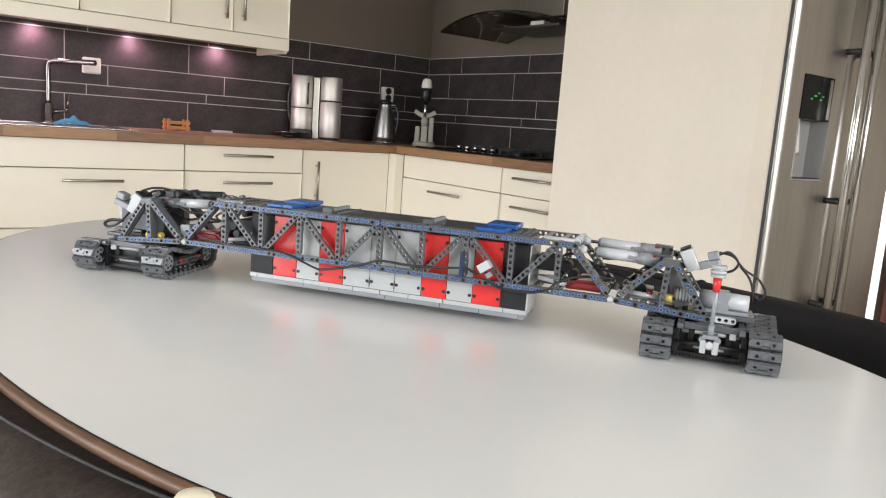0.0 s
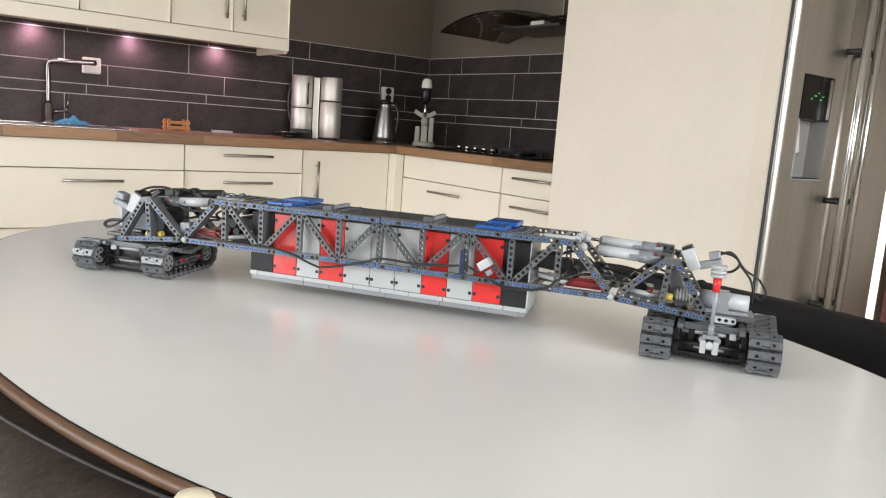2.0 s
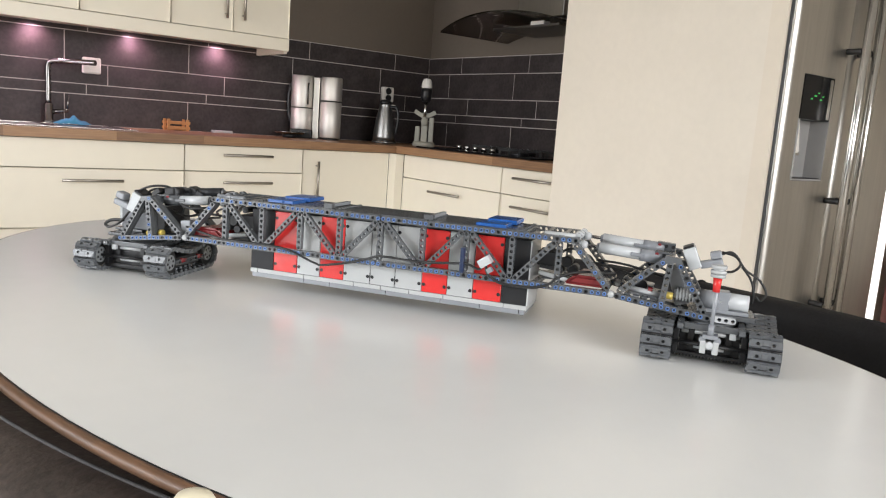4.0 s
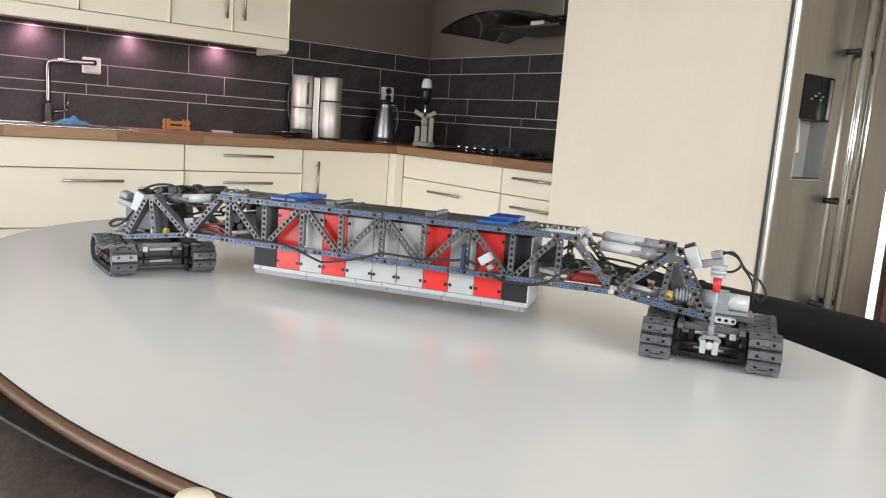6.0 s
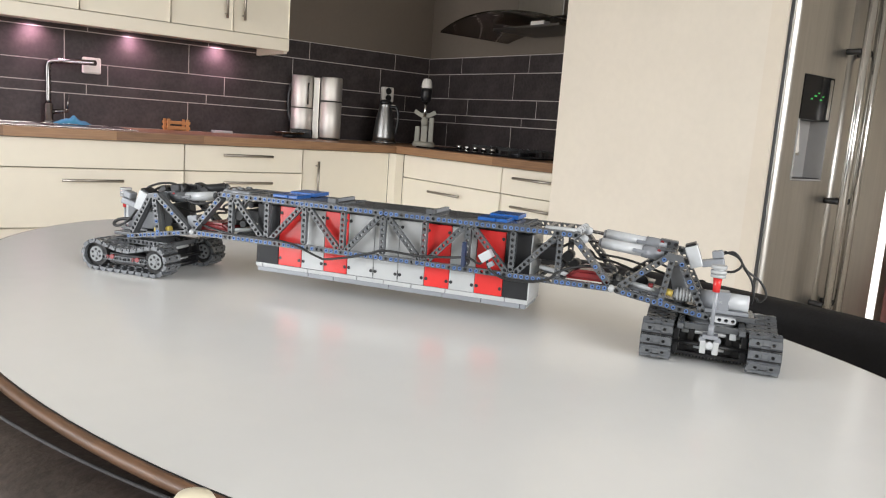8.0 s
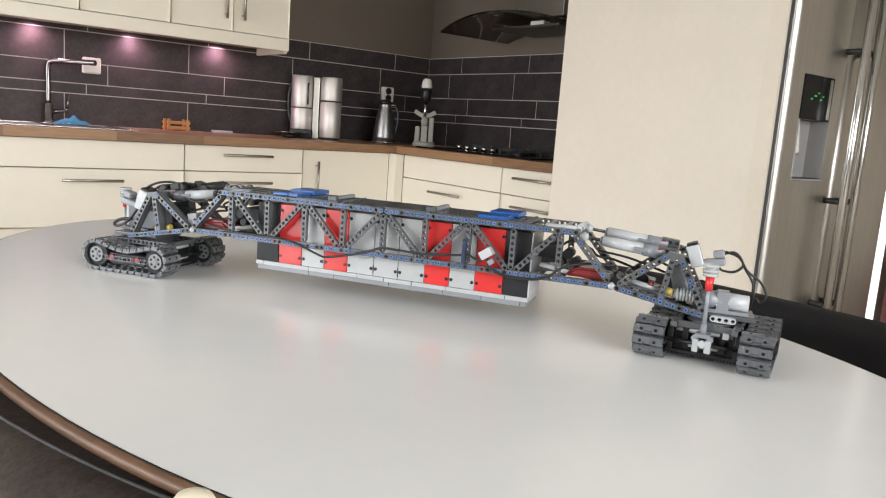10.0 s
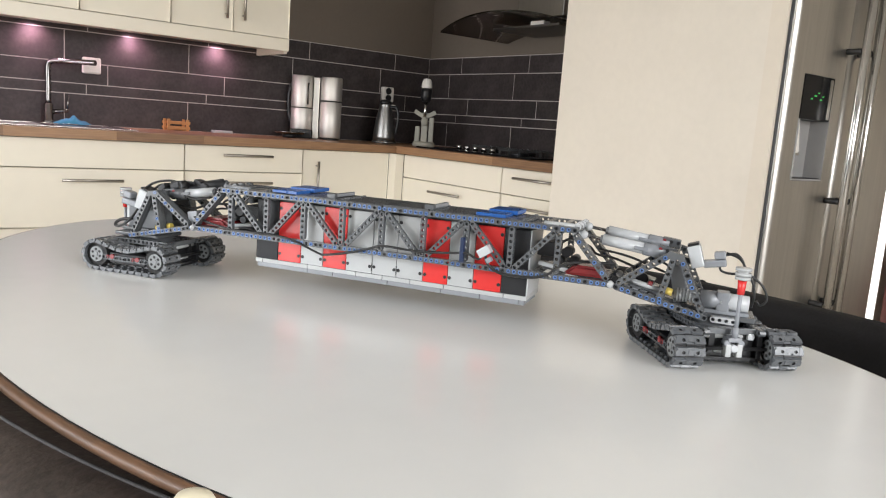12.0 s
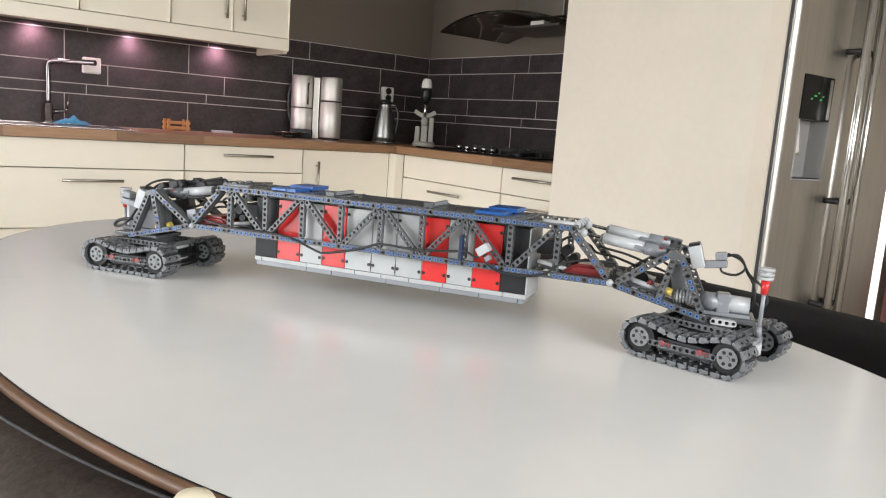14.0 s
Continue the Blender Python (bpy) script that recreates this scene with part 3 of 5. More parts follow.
# ---------------- refrigerator ----------------
def fridge():
    root = empty("refrigerator", "stainless steel side-by-side refrigerator with a water dispenser", "refrigerator", pose(PX, 1.2165, 0))
    W, H = 0.829, 1.76
    part("cabinet", B(0.016, W, 0.075, 0.70, 0.02, H - 0.01), MGREY, root)

    def rounded_door(x0, x1, hole=None):
        bm = bmesh.new()
        xs = [x0 + (x1 - x0) * k / 24 for k in range(25)] + [x0 + 0.0015, x0 + 0.004, x0 + 0.008, x0 + 0.022, x0 + 0.028, x1 - 0.028, x1 - 0.022, x1 - 0.008, x1 - 0.004, x1 - 0.0015]
        xs.sort()
        if hole:
            xs = sorted(set(xs) - {x for x in xs if abs(x - hole[0]) < 0.012 or abs(x - hole[1]) < 0.012} | {hole[0], hole[1]})

        def face_y(x):
            e = min(x - x0, x1 - x) / 0.024
            return 0.002 + 0.012 * (2 * (x - x0) / (x1 - x0) - 1) ** 2 + (0.018 * (1 - math.sqrt(max(0, 1 - (1 - min(1, e)) ** 2))))
        zs = [0.06, 0.4, hole[2], hole[3], 1.5, H] if hole else [0.06, H]
        grid = [[bm.verts.new((x, face_y(x), z)) for z in zs] for x in xs]
        for i in range(len(xs) - 1):
            for j in range(len(zs) - 1):
                if hole and xs[i] >= hole[0] - 1e-6 and xs[i + 1] <= hole[1] + 1e-6 and zs[j] == hole[2]:
                    continue
                f = bm.faces.new((grid[i][j], grid[i + 1][j], grid[i + 1][j + 1], grid[i][j + 1]))
                f.smooth = True
        back = [[bm.verts.new((x, 0.035, z)) for z in (zs[0], zs[-1])] for x in (x0, x1)]
        for i, g in ((0, grid[0]), (1, grid[-1])):
            bm.faces.new([*g, back[i][1], back[i][0]])
        bm.faces.new([g[-1] for g in grid] + [back[1][1], back[0][1]])
        bm.faces.new([g[0] for g in grid] + [back[1][0], back[0][0]])
        return bm

    d1 = part("freezer_door", rounded_door(0.0115, 0.373, (0.087, 0.280, 0.933, 1.263)), FRIDGE, root)
    d2 = part("fridge_door", rounded_door(0.381, W - 0.002), FRIDGE, root)
    # black strip added to darken the door's edge, where the gap lies in shade
    part("door_gasket", B(0.0085, 0.0112, 0.027, 0.036, 0.06, H), BLACK, d1, "black strip standing in for the dark gap at the door's edge")
    part("dispenser_display", B(0.088, 0.279, 0.004, 0.034, 1.126, 1.262, bev=0.002), GLASSBLACK, d1, "black dispenser panel")
    bm = bmesh.new()
    for k, (x, w) in enumerate(((0.140, 0.009), (0.160, 0.015), (0.181, 0.008), (0.197, 0.012), (0.212, 0.007))):
        box(bm, x, x + w, 0.0022, 0.0039, 1.188 + 0.010 * (k % 3), 1.192 + 0.010 * (k % 3))
    part("display_digits", bm, GREEN, d1, "green lit bars on the display")
    part("display_strip", B(0.251, 0.270, 0.0025, 0.0039, 1.131, 1.257), STEEL, d1)
    bm = B(0.0875, 0.2795, 0.0645, 0.068, 0.934, 1.125)
    box(bm, 0.0875, 0.091, 0.003, 0.0644, 0.934, 1.125)
    box(bm, 0.276, 0.2795, 0.003, 0.0644, 0.934, 1.125)
    box(bm, 0.0912, 0.2758, 0.003, 0.0644, 0.934, 0.939)
    part("dispenser_recess", bm, mat("dispenser_grey", (0.33, 0.325, 0.32), 0.45, var=0.05), d1, "matt grey dispenser niche")
    part("dispenser_lever", B(-0.009, 0.009, -0.004, 0.004, -0.055, 0.050, bev=0.003), WHITEPL, d1, "pale dispenser lever", m=pose(0.112, 0.016, 1.074, 0, -12, 0))
    part("lever_foot", B(0.096, 0.130, 0.010, 0.026, 1.012, 1.020, bev=0.002), STEEL, d1)
    part("dispenser_cheek", B(0.0915, 0.112, 0.012, 0.0643, 0.9425, 1.010, bev=0.003), WHITEPL, d1, "white plastic side of the niche")
    part("drip_grille", B(0.114, 0.272, 0.006, 0.062, 0.9395, 0.942), BLACK, d1)
    for d, x in ((d1, 0.338), (d2, 0.417)):
        bm = cyl(bmesh.new(), (x, -0.052, 0.42), (x, -0.052, 1.70), 0.014, seg=16)
        bar = part("handle", bm, BRIGHT, d, "tall polished steel bar handle")
        for z in (0.52, 0.870, 1.355, 1.60):
            part("bracket", cyl(bmesh.new(), (x, -0.040, z), (x, 0.008, z), 0.010, seg=14), BLACK, bar, "dark handle bracket")


fridge()
thing("wall_jamb", B(PX + 0.985, 4.39, 1.30, 1.42, 0, 2.6), PAINT, "cream door jamb beside the refrigerator", "wall", kind="structure")
# added box that glows by itself to give the bright door edge
ob = thing("daylight_gap", B(3.150, 3.200, 1.262, 1.298, 0.002, 2.1), STRIPGLOW, "glowing white strip added for a bright door edge", "window", kind="structure")
thing("hall_curtain", B(3.225, 3.75, 1.20, 1.25, 0.002, 2.2, bev=0.01), DARKRED, "dark red hanging curtain beside the door", "curtain")


# ---------------- dining table and chairs ----------------
TC, TA, TB, TROT = (0.601, 0.976), 0.899, 0.513, -86.26
TH = 0.75


def oval(grow, n=120):
    c, s = math.cos(radians(TROT)), math.sin(radians(TROT))
    out = []
    for k in range(n):
        a = 2 * math.pi * k / n
        x, y = (TA + grow) * math.cos(a), (TB + grow) * math.sin(a)
        out.append((TC[0] + x * c - y * s, TC[1] + x * s + y * c))
    return out


def table():
    root = empty("dining_table", "oval white dining table with a brown wooden edge", "table", pose(0, 0, 0))
    bm = slab(bmesh.new(), oval(-0.0042), TH - 0.004, TH)
    part("tabletop", bm, TABLETOP, root)
    prof = [(-0.10, TH - 0.0045), (-0.0039, TH - 0.0045), (-0.0035, TH - 0.0008), (-0.0012, TH - 0.0005), (0.0016, TH - 0.0014), (0.0038, TH - 0.0032), (0.0047, TH - 0.0052), (0.0042, TH - 0.0078), (0.0028, TH - 0.0110), (-0.004, TH - 0.0130), (-0.020, TH - 0.0150), (-0.10, TH - 0.0245)]
    bm = bmesh.new()
    rings = [[bm.verts.new((x, y, z)) for x, y in oval(g)] for g, z in prof]
    for a, b in zip(rings, rings[1:] + rings[:1]):
        for k in range(len(a)):
            f = bm.faces.new((a[k], a[(k + 1) % len(a)], b[(k + 1) % len(a)], b[k]))
            f.smooth = True
    part("edge_band", bm, EDGEWOOD, root, "brown wooden edge band")
    bm = bmesh.new()
    rings = [[bm.verts.new((x, y, z)) for x, y in oval(g)] for g, z in ((-0.00415, TH - 0.003), (-0.00415, TH + 0.0001), (-0.0036, TH + 0.0001), (-0.0036, TH - 0.003))]
    for a, b in zip(rings, rings[1:]):
        for k in range(len(a)):
            bm.faces.new((a[k], a[(k + 1) % len(a)], b[(k + 1) % len(a)], b[k]))
    part("seam_strip", bm, BLACK, root, "thin dark seam along the edge")
    part("underside", slab(bmesh.new(), oval(-0.10), TH - 0.03, TH - 0.005), EDGEWOOD, root)
    part("column", lathe(bmesh.new(), [(0.16, 0.04), (0.10, 0.08), (0.075, 0.3), (0.09, 0.66), (0.2, 0.72)], 32, centre=(*TC, 0)), EDGEWOOD, root)
    part("foot", slab(bmesh.new(), [(TC[0] + (x - TC[0]) * 0.45, TC[1] + (y - TC[1]) * 0.45) for x, y in oval(0)], 0.001, 0.04), EDGEWOOD, root)


table()


def chair(name, label, m, hide, width, top, seams, knob=False):
    """Tub chair: its seat looks along +y; the backrest is at y = 0 and curves forward at both ends."""
    root = empty(name, label, "chair", m, "chairs round the table")
    part("seat", B(-width / 2 + 0.04, width / 2 - 0.04, 0.07, 0.50, 0.38, 0.46, bev=0.02), hide, root)
    for sx in (-1, 1):
        for y in (0.10, 0.46):
            x = sx * (width / 2 - 0.07)
            part("leg", cyl(bmesh.new(), (x, y, 0.381), (x * 1.04, y, 0.0), 0.02, 0.014, 12), BLACK, root)
    bm = bmesh.new()
    n = 24
    rows = []
    for k in range(n + 1):
        s = -1 + 2 * k / n
        x = s * width / 2
        y = 0.10 * abs(s) ** 2.6
        prof = [(-0.025, 0.40), (-0.030, top - 0.03), (-0.022, top - 0.008), (0.0, top), (0.022, top - 0.008), (0.030, top - 0.03), (0.03, 0.40)]
        rows.append([bm.verts.new((x, y + a, z)) for a, z in prof])
    for a, b in zip(rows, rows[1:]):
        for i in range(7):
            f = bm.faces.new((a[i], a[(i + 1) % 7], b[(i + 1) % 7], b[i]))
            f.smooth = True
    bm.faces.new(rows[0]), bm.faces.new(rows[-1])
    back = part("backrest", bm, hide, root)
    for s in seams:
        x, y = s * width / 2, 0.10 * abs(s) ** 2.6
        part("seam", tube(bmesh.new(), [(x, y + 0.0305, 0.47), (x, y + 0.0308, top - 0.035), (x, y + 0.022, top - 0.008), (x, y, top + 0.0006), (x, y - 0.022, top - 0.008), (x, y - 0.0305, top - 0.05), (x, y - 0.028, 0.45)], 0.0016, 6, 3), hide, back)
    return root


chair("leather_chair", "black leather tub chair pushed up to the table", pose(1.262, 0.66, 0, 0, 0, 92), BLACKHIDE, 0.96, 0.768, (-0.62, -0.56, 0.3))


def near_chair():
    """Brown leather tub chair whose curved back follows the table's edge, with a knob on its corner post."""
    root = empty("tub_chair", "dark brown leather tub chair with a piped rim", "chair", pose(0, 0, 0), "chairs round the table")
    ring = oval(0.0, 120)
    # the stretch of the edge beside the camera
    idx = [k for k in range(120) if ring[k][0] < 0.32 and 0.36 < ring[k][1] < 1.05]
    idx.sort(key=lambda k: ring[k][1])

    def rim(k, out):
        """A point beside the table's edge, drawing in under it towards the camera."""
        x, y = ring[k]
        n = Vector((x - TC[0], (y - TC[1]) * (TB / TA) ** 2)).normalized()
        g = -0.014 + (y - 0.54) * 0.096 + out
        return x + n.x * g, y + n.y * g

    bm = bmesh.new()
    rows = []
    for k in idx:
        rows.append([bm.verts.new((*rim(k, o), z)) for o, z in ((-0.055, 0.42), (-0.055, 0.706), (-0.04, 0.716), (0.0, 0.7205), (0.03, 0.7185), (0.06, 0.711), (0.078, 0.695), (0.085, 0.66), (0.07, 0.42))])
    for p_, q_ in zip(rows, rows[1:]):
        for i in range(9):
            bm.faces.new((p_[i], p_[(i + 1) % 9], q_[(i + 1) % 9], q_[i])).smooth = True
    bm.faces.new(rows[0]), bm.faces.new(rows[-1])
    back = part("backrest", bm, BROWNHIDE, root)
    part("piping", tube(bmesh.new(), [(*rim(k, 0.0), 0.7203) for k in idx], 0.0021, 8, 2), PIPING, back, "grey-brown piping along the rim")
    lo = oval(0.045)
    mid = lo[idx[len(idx) // 2]]
    part("seat", slab(bmesh.new(), [(mid[0] - 0.25 + x, mid[1] - 0.16 + y) for x, y in ((0.24, -0.14), (0.40, -0.14), (0.44, 0.18), (0.34, 0.42), (0.22, 0.42))], 0.38, 0.46), BROWNHIDE, root)
    for k in (2, len(idx) - 3):
        q = lo[idx[k]]
        part("leg", cyl(bmesh.new(), (*q, 0.401), (*q, 0.0), 0.018, 0.013, 12), BLACK, root)
    for dx, dy in ((0.17, -0.22), (0.17, 0.18)):
        part("leg", cyl(bmesh.new(), (mid[0] + dx, mid[1] + dy, 0.381), (mid[0] + dx, mid[1] + dy, 0.0), 0.018, 0.013, 12), BLACK, root)
    kx, ky = 0.1605, 0.436
    part("post", cyl(bmesh.new(), (kx, ky, 0.40), (kx + 0.003, ky - 0.002, 0.749), 0.009, seg=16), BLACK, root)
    part("collar", cyl(bmesh.new(), (kx + 0.0085, ky - 0.0065, 0.7495), (kx + 0.0035, ky - 0.0028, 0.7625), 0.0128, 0.0138, seg=20), BLACK, root)
    bm = lathe(bmesh.new(), [(0.004, 0.7595), (0.0125, 0.761), (0.0150, 0.767), (0.0145, 0.774), (0.0110, 0.7795), (0.005, 0.782), (0.001, 0.7825)], 24, centre=(kx, ky, 0))
    part("knob", bm, CREAMKNOB, root, "cream turned knob")


near_chair()


# ---------------- the toy: a walking crawler carrier in studded plastic ----------------
MM = 0.001
BEAMS = {}


def beam_mesh(n, pitch=8.0, thick=7.4, material=None):
    """A studless beam of n holes along +x, holes bored along y, its first hole at the origin."""
    material = material or DGREY
    key = (n, round(pitch, 2), thick, material.name)
    if key in BEAMS:
        return BEAMS[key]
    bm = bmesh.new()
    h, r = 3.9, 2.45
    for k in range(n):
        cx = k * pitch
        hx = pitch / 2
        outer, inner = [], []
        for j in range(8):
            a = j * math.pi / 4
            c, s = round(math.cos(a), 6), round(math.sin(a), 6)
            ox = hx * (1 if c > 0.1 else -1 if c < -0.1 else 0)
            oz = h * (1 if s > 0.1 else -1 if s < -0.1 else 0)
            if (k == 0 and c < -0.1) or (k == n - 1 and c > 0.1):
                ox, oz = 3.9 * c, 3.9 * s
            outer.append((cx + ox, oz)), inner.append((cx + r * c, r * s))
        rings = []
        for y in (-thick / 2, thick / 2):
            rings.append(([bm.verts.new((x * MM, y * MM, z * MM)) for x, z in outer], [bm.verts.new((x * MM, y * MM, z * MM)) for x, z in inner]))
        (o0, i0), (o1, i1) = rings
        for j in range(8):
            q = (j + 1) % 8
            bm.faces.new((o0[j], o0[q], i0[q], i0[j])), bm.faces.new((o1[j], i1[j], i1[q], o1[q])), bm.faces.new((i0[j], i0[q], i1[q], i1[j]))
            right, left = j in (7, 0), j in (3, 4)
            if (right and k < n - 1) or (left and k > 0):
                continue
            bm.faces.new((o0[j], o1[j], o1[q], o0[q]))
    bmesh.ops.remove_doubles(bm, verts=bm.verts, dist=1e-6)
    BEAMS[key] = put("beam", bm, material)
    return BEAMS[key]


def beam(parent, p0, p1, name="beam", thick=7.4, material=None, ends=True):
    """A beam whose first and last holes lie at p0 and p1 (mm, in the plane y = const) of its parent."""
    p0, p1 = Vector(p0), Vector(p1)
    d = p1 - p0
    n = max(2, round(d.length / 8) + 1)
    me = beam_mesh(n, d.length / (n - 1), thick, material)
    x = d.normalized()
    y = Vector((0, 1, 0)) if abs(x.y) < 0.7 else Vector((0, 0, 1))
    z = x.cross(y).normalized()
    y = z.cross(x)
    m = Matrix((x, y, z)).transposed().to_4x4()
    m.translation = p0 * MM
    return part(name, me, None, parent, m=m), n, m, d.length / (n - 1)


PINS = {}


def pin(parent, m, k, pitch, side, material, out=0.5):
    """A connector pin in hole k of a beam: a hollow collar showing on one side."""
    key = (material.name, side, out)
    if key not in PINS:
        bm = bmesh.new()
        y0, y1 = side * (3.7 + out) * MM, side * 1.0 * MM
        rings = []
        for r, y in ((2.75, y1), (2.75, y0), (1.55, y0), (1.55, y1)):
            rings.append([bm.verts.new((r * MM * math.cos(j * math.pi / 4), y, r * MM * math.sin(j * math.pi / 4))) for j in range(8)])
        for a, b in zip(rings, rings[1:]):
            for j in range(8):
                bm.faces.new((a[j], a[(j + 1) % 8], b[(j + 1) % 8], b[j]))
        # bottom of the bore is black whatever the pin's colour: painted-in shade
        bm.faces.new(rings[-1]).material_index = 1
        PINS[key] = put("pin", bm, (material, TBLACK))
    part("pin", PINS[key], None, parent, m=m @ Matrix.Translation((k * pitch * MM, 0, 0)))


def mbox(x0, x1, y0, y1, z0, z1, bev=0.0):
    return B(*(a * MM for a in (x0, x1, y0, y1, z0, z1)), bev=bev * MM)


def mcyl(p0, p1, r0, r1=None, seg=14, bm=None, mi=0):
    return cyl(bm or bmesh.new(), Vector(p0) * MM, Vector(p1) * MM, r0 * MM, None if r1 is None else r1 * MM, seg, mi)


def mtube(points, r, flat=1.0, steps=6):
    return tube(bmesh.new(), [Vector(q) * MM for q in points], r * MM, 8, steps, flat=flat)


VEH = pose(0.6296, 0.9228, TH, 0, 0, -55.67)
carrier = empty("toy_crawler_carrier", "grey plastic toy crawler carrier with a red and white box", "toy vehicle", VEH)
RND = random.Random(11)
SIDE = 46


def truss():
    """The lifting middle: two lattice sides, a deck and the panelled box between them. Heights are for the lowered state."""
    bm = mbox(-214, 214, -33, 33, 122, 128)
    root = part("centre_frame", bm, DGREY, carrier, "dark grey lattice frame carrying a striped box")
    zt, zb = 127, 62
    for y in (-SIDE, SIDE):
        s = -1 if y < 0 else 1
        # the chords are two beams laid end to end, with a seam in the middle
        for x0, x1, z in ((-328, -8, zb), (0, 328, zb), (-276, -4, zt), (4, 276, zt)):
            ob, n, m, pitch = beam(root, (x0, y, z), (x1, y, z), "chord")
            for k in range(n):
                if RND.random() < (0.9 if y < 0 else 0.3):
                    pin(root, m, k, pitch, s, PINBLUE if RND.random() < 0.88 else TBLACK)
        for x in range(-256, 257, 64):
            beam(root, (x, y - s * 0, zb + 8), (x, y, zt - 8), "post", thick=7.2)
        up = True
        for x in range(-192, 192, 64):
            a, b = (zb + 6, zt - 7) if up else (zt - 7, zb + 6)
            beam(root, (x + 8, y + s * 0.2, a), (x + 56, y + s * 0.2, b), "diagonal", thick=6.6)
            up = not up
        beam(root, (-248, y, zt - 7), (-200, y, zb + 6), "diagonal", thick=6.6)
        beam(root, (200, y, zb + 6), (248, y, zt - 7), "diagonal", thick=6.6)
        for e in (-1, 1):
            beam(root, (e * 322, y - s * 7.7, zb + 8), (e * 278, y - s * 7.7, zt - 8), "end_diagonal")
            ob, n, m, pitch = beam(root, (e * 322, y, zb + 8), (e * 278, y, zt - 8), "end_diagonal")
            for k in (1, 3, n - 2):
                pin(root, m, k, pitch, s, PINBLUE)
    for x in (-276, -256, -232, 232, 256, 276):
        part("cross_bar", mbox(x - 3.7, x + 3.7, -SIDE + 3.8, SIDE - 3.8, 123.2, 130.8, 0.6), DGREY, root)
    for x in (-318, -256, -226, 226, 256, 318):
        part("cross_bar", mbox(x - 3.7, x + 3.7, -SIDE + 3.8, SIDE - 3.8, 58.2, 65.8, 0.6), DGREY, root)
    # deck plates
    for k, x in enumerate((-184, -112, -40, 32, 104, 168)):
        part("deck_plate", mbox(x - 35, x + 35 if k < 5 else x + 42, -SIDE + 4.5, SIDE - 4.5, 128.2, 131.4 + (k % 2) * 0.6, 0.5), DGREY, root)
    for x in (-200, -160, -70, 70, 160, 204):
        bmm = bmesh.new()
        for j in range(9):
            mcyl((x, -36 + 9 * j, 131.2), (x, -36 + 9 * j, 133.6), 2.4, seg=10, bm=bmm)
        part("stud_row", bmm, DGREY, root)
    for x0 in (-186, 138):
        part("blue_plate", mbox(x0, x0 + 42, -43, -2, 131.9, 136.6, 0.6), TBLUE, root, "bright blue flat plate on the deck")
        part("blue_plate", mbox(x0 + 6, x0 + 48, -1.8, 46, 133.0, 138.8, 0.6), TBLUE, root, "bright blue flat plate on the deck")
        part("blue_lip", mbox(x0 + 4, x0 + 26, -45.0, -43.1, 132.6, 135.8, 0.4), TBLUE, root)
    for x0 in (-96, 60):
        part("grey_lug", mbox(x0, x0 + 14, -38, -30, 131.8, 138.5, 0.8), DGREY, root)
        part("grey_lug", mbox(x0 + 6, x0 + 12, -29.8, 30, 133, 138, 0.8), MGREY, root)
    # the box: panels on both faces
    stripes = ((-216, -178, DGREYBOX, "black_panel"), (-178, -138, TRED, "red_panel"), (-138, -100, TWHITE, "white_panel"), (-100, -61, TRED, "red_panel"), (-61, -18, TWHITE, "white_panel"), (-18, 21, TWHITE, "white_panel"),
               (21, 62, TWHITE, "white_panel"), (62, 100, TRED, "red_panel"), (100, 138, TWHITE, "white_panel"), (138, 179, TRED, "red_panel"), (179, 216, DGREYBOX, "black_panel"))
    part("box_core", mbox(-212, 212, -30, 30, 22, 121), TBLACK, root)
    for x0, x1, m_, nm in stripes:
        for s in (-1, 1):
            y0, y1 = sorted((s * 30.2, s * 34))
            p_ = part(nm, mbox(x0 + 0.35, x1 - 0.35, y0, y1, 27.2, 118, 0.8), m_, root)
            if s < 0:
                for x in (x0 + 3.5, x1 - 3.5):
                    for z in (38, 108):
                        q = mcyl((x, -33.4, z), (x, -34.5, z), 2.5, seg=12)
                        part("pin", q, TBLACK, root)
    for x in (-18, 21):
        part("panel_slot", mbox(x - 0.5, x + 0.5, -34.4, -33.8, 31, 44), TBLACK, root)
    for s in (-1, 1):
        x0, x1 = sorted((s * 212.3, s * 217))
        part("end_panel", mbox(x0, x1, -33.8, 33.8, 27.2, 118, 0.8), LGREY if s > 0 else DGREYBOX, root)
    edges = (-217, -204, -125, -43, 0, 44, 96, 184, 217)
    for a, b in zip(edges, edges[1:]):
        part("white_rail", mbox(a + 0.4, b - 0.4, -35.4, 35.4, 21, 27, 0.5), TWHITE, root)
    edges = (-214, -125, -82, 8, 92, 150, 206, 214)
    for a, b in zip(edges, edges[1:]):
        part("base_plate", mbox(a + 0.4, b - 0.4, -34.4, 34.4, 14.2, 20.8, 0.4), MGREY, root)
    # blue upright, plug and cable on the near side
    part("blue_strut", mbox(123, 129, -SIDE - 12, -SIDE - 4.2, 66, 101, 1.2), mat("navy_plastic", (0.014, 0.026, 0.065), 0.3), root)
    part("plug", B(*(a * MM for a in (-9, 9, -7, 7, -6, 6)), bev=1.5 * MM), LGREY, root, "pale grey cable plug", m=Matrix.Translation(Vector((159, -SIDE - 11, 86)) * MM) @ pose(0, 0, 0, 0, -35, 0))
    part("plug_socket", B(*(a * MM for a in (-4, 4, -4, 4, -3.5, 3.5)), bev=1 * MM), MGREY, root, m=Matrix.Translation(Vector((166, -SIDE - 11, 75)) * MM) @ pose(0, 0, 0, 0, -35, 0))
    yc = -SIDE - 6
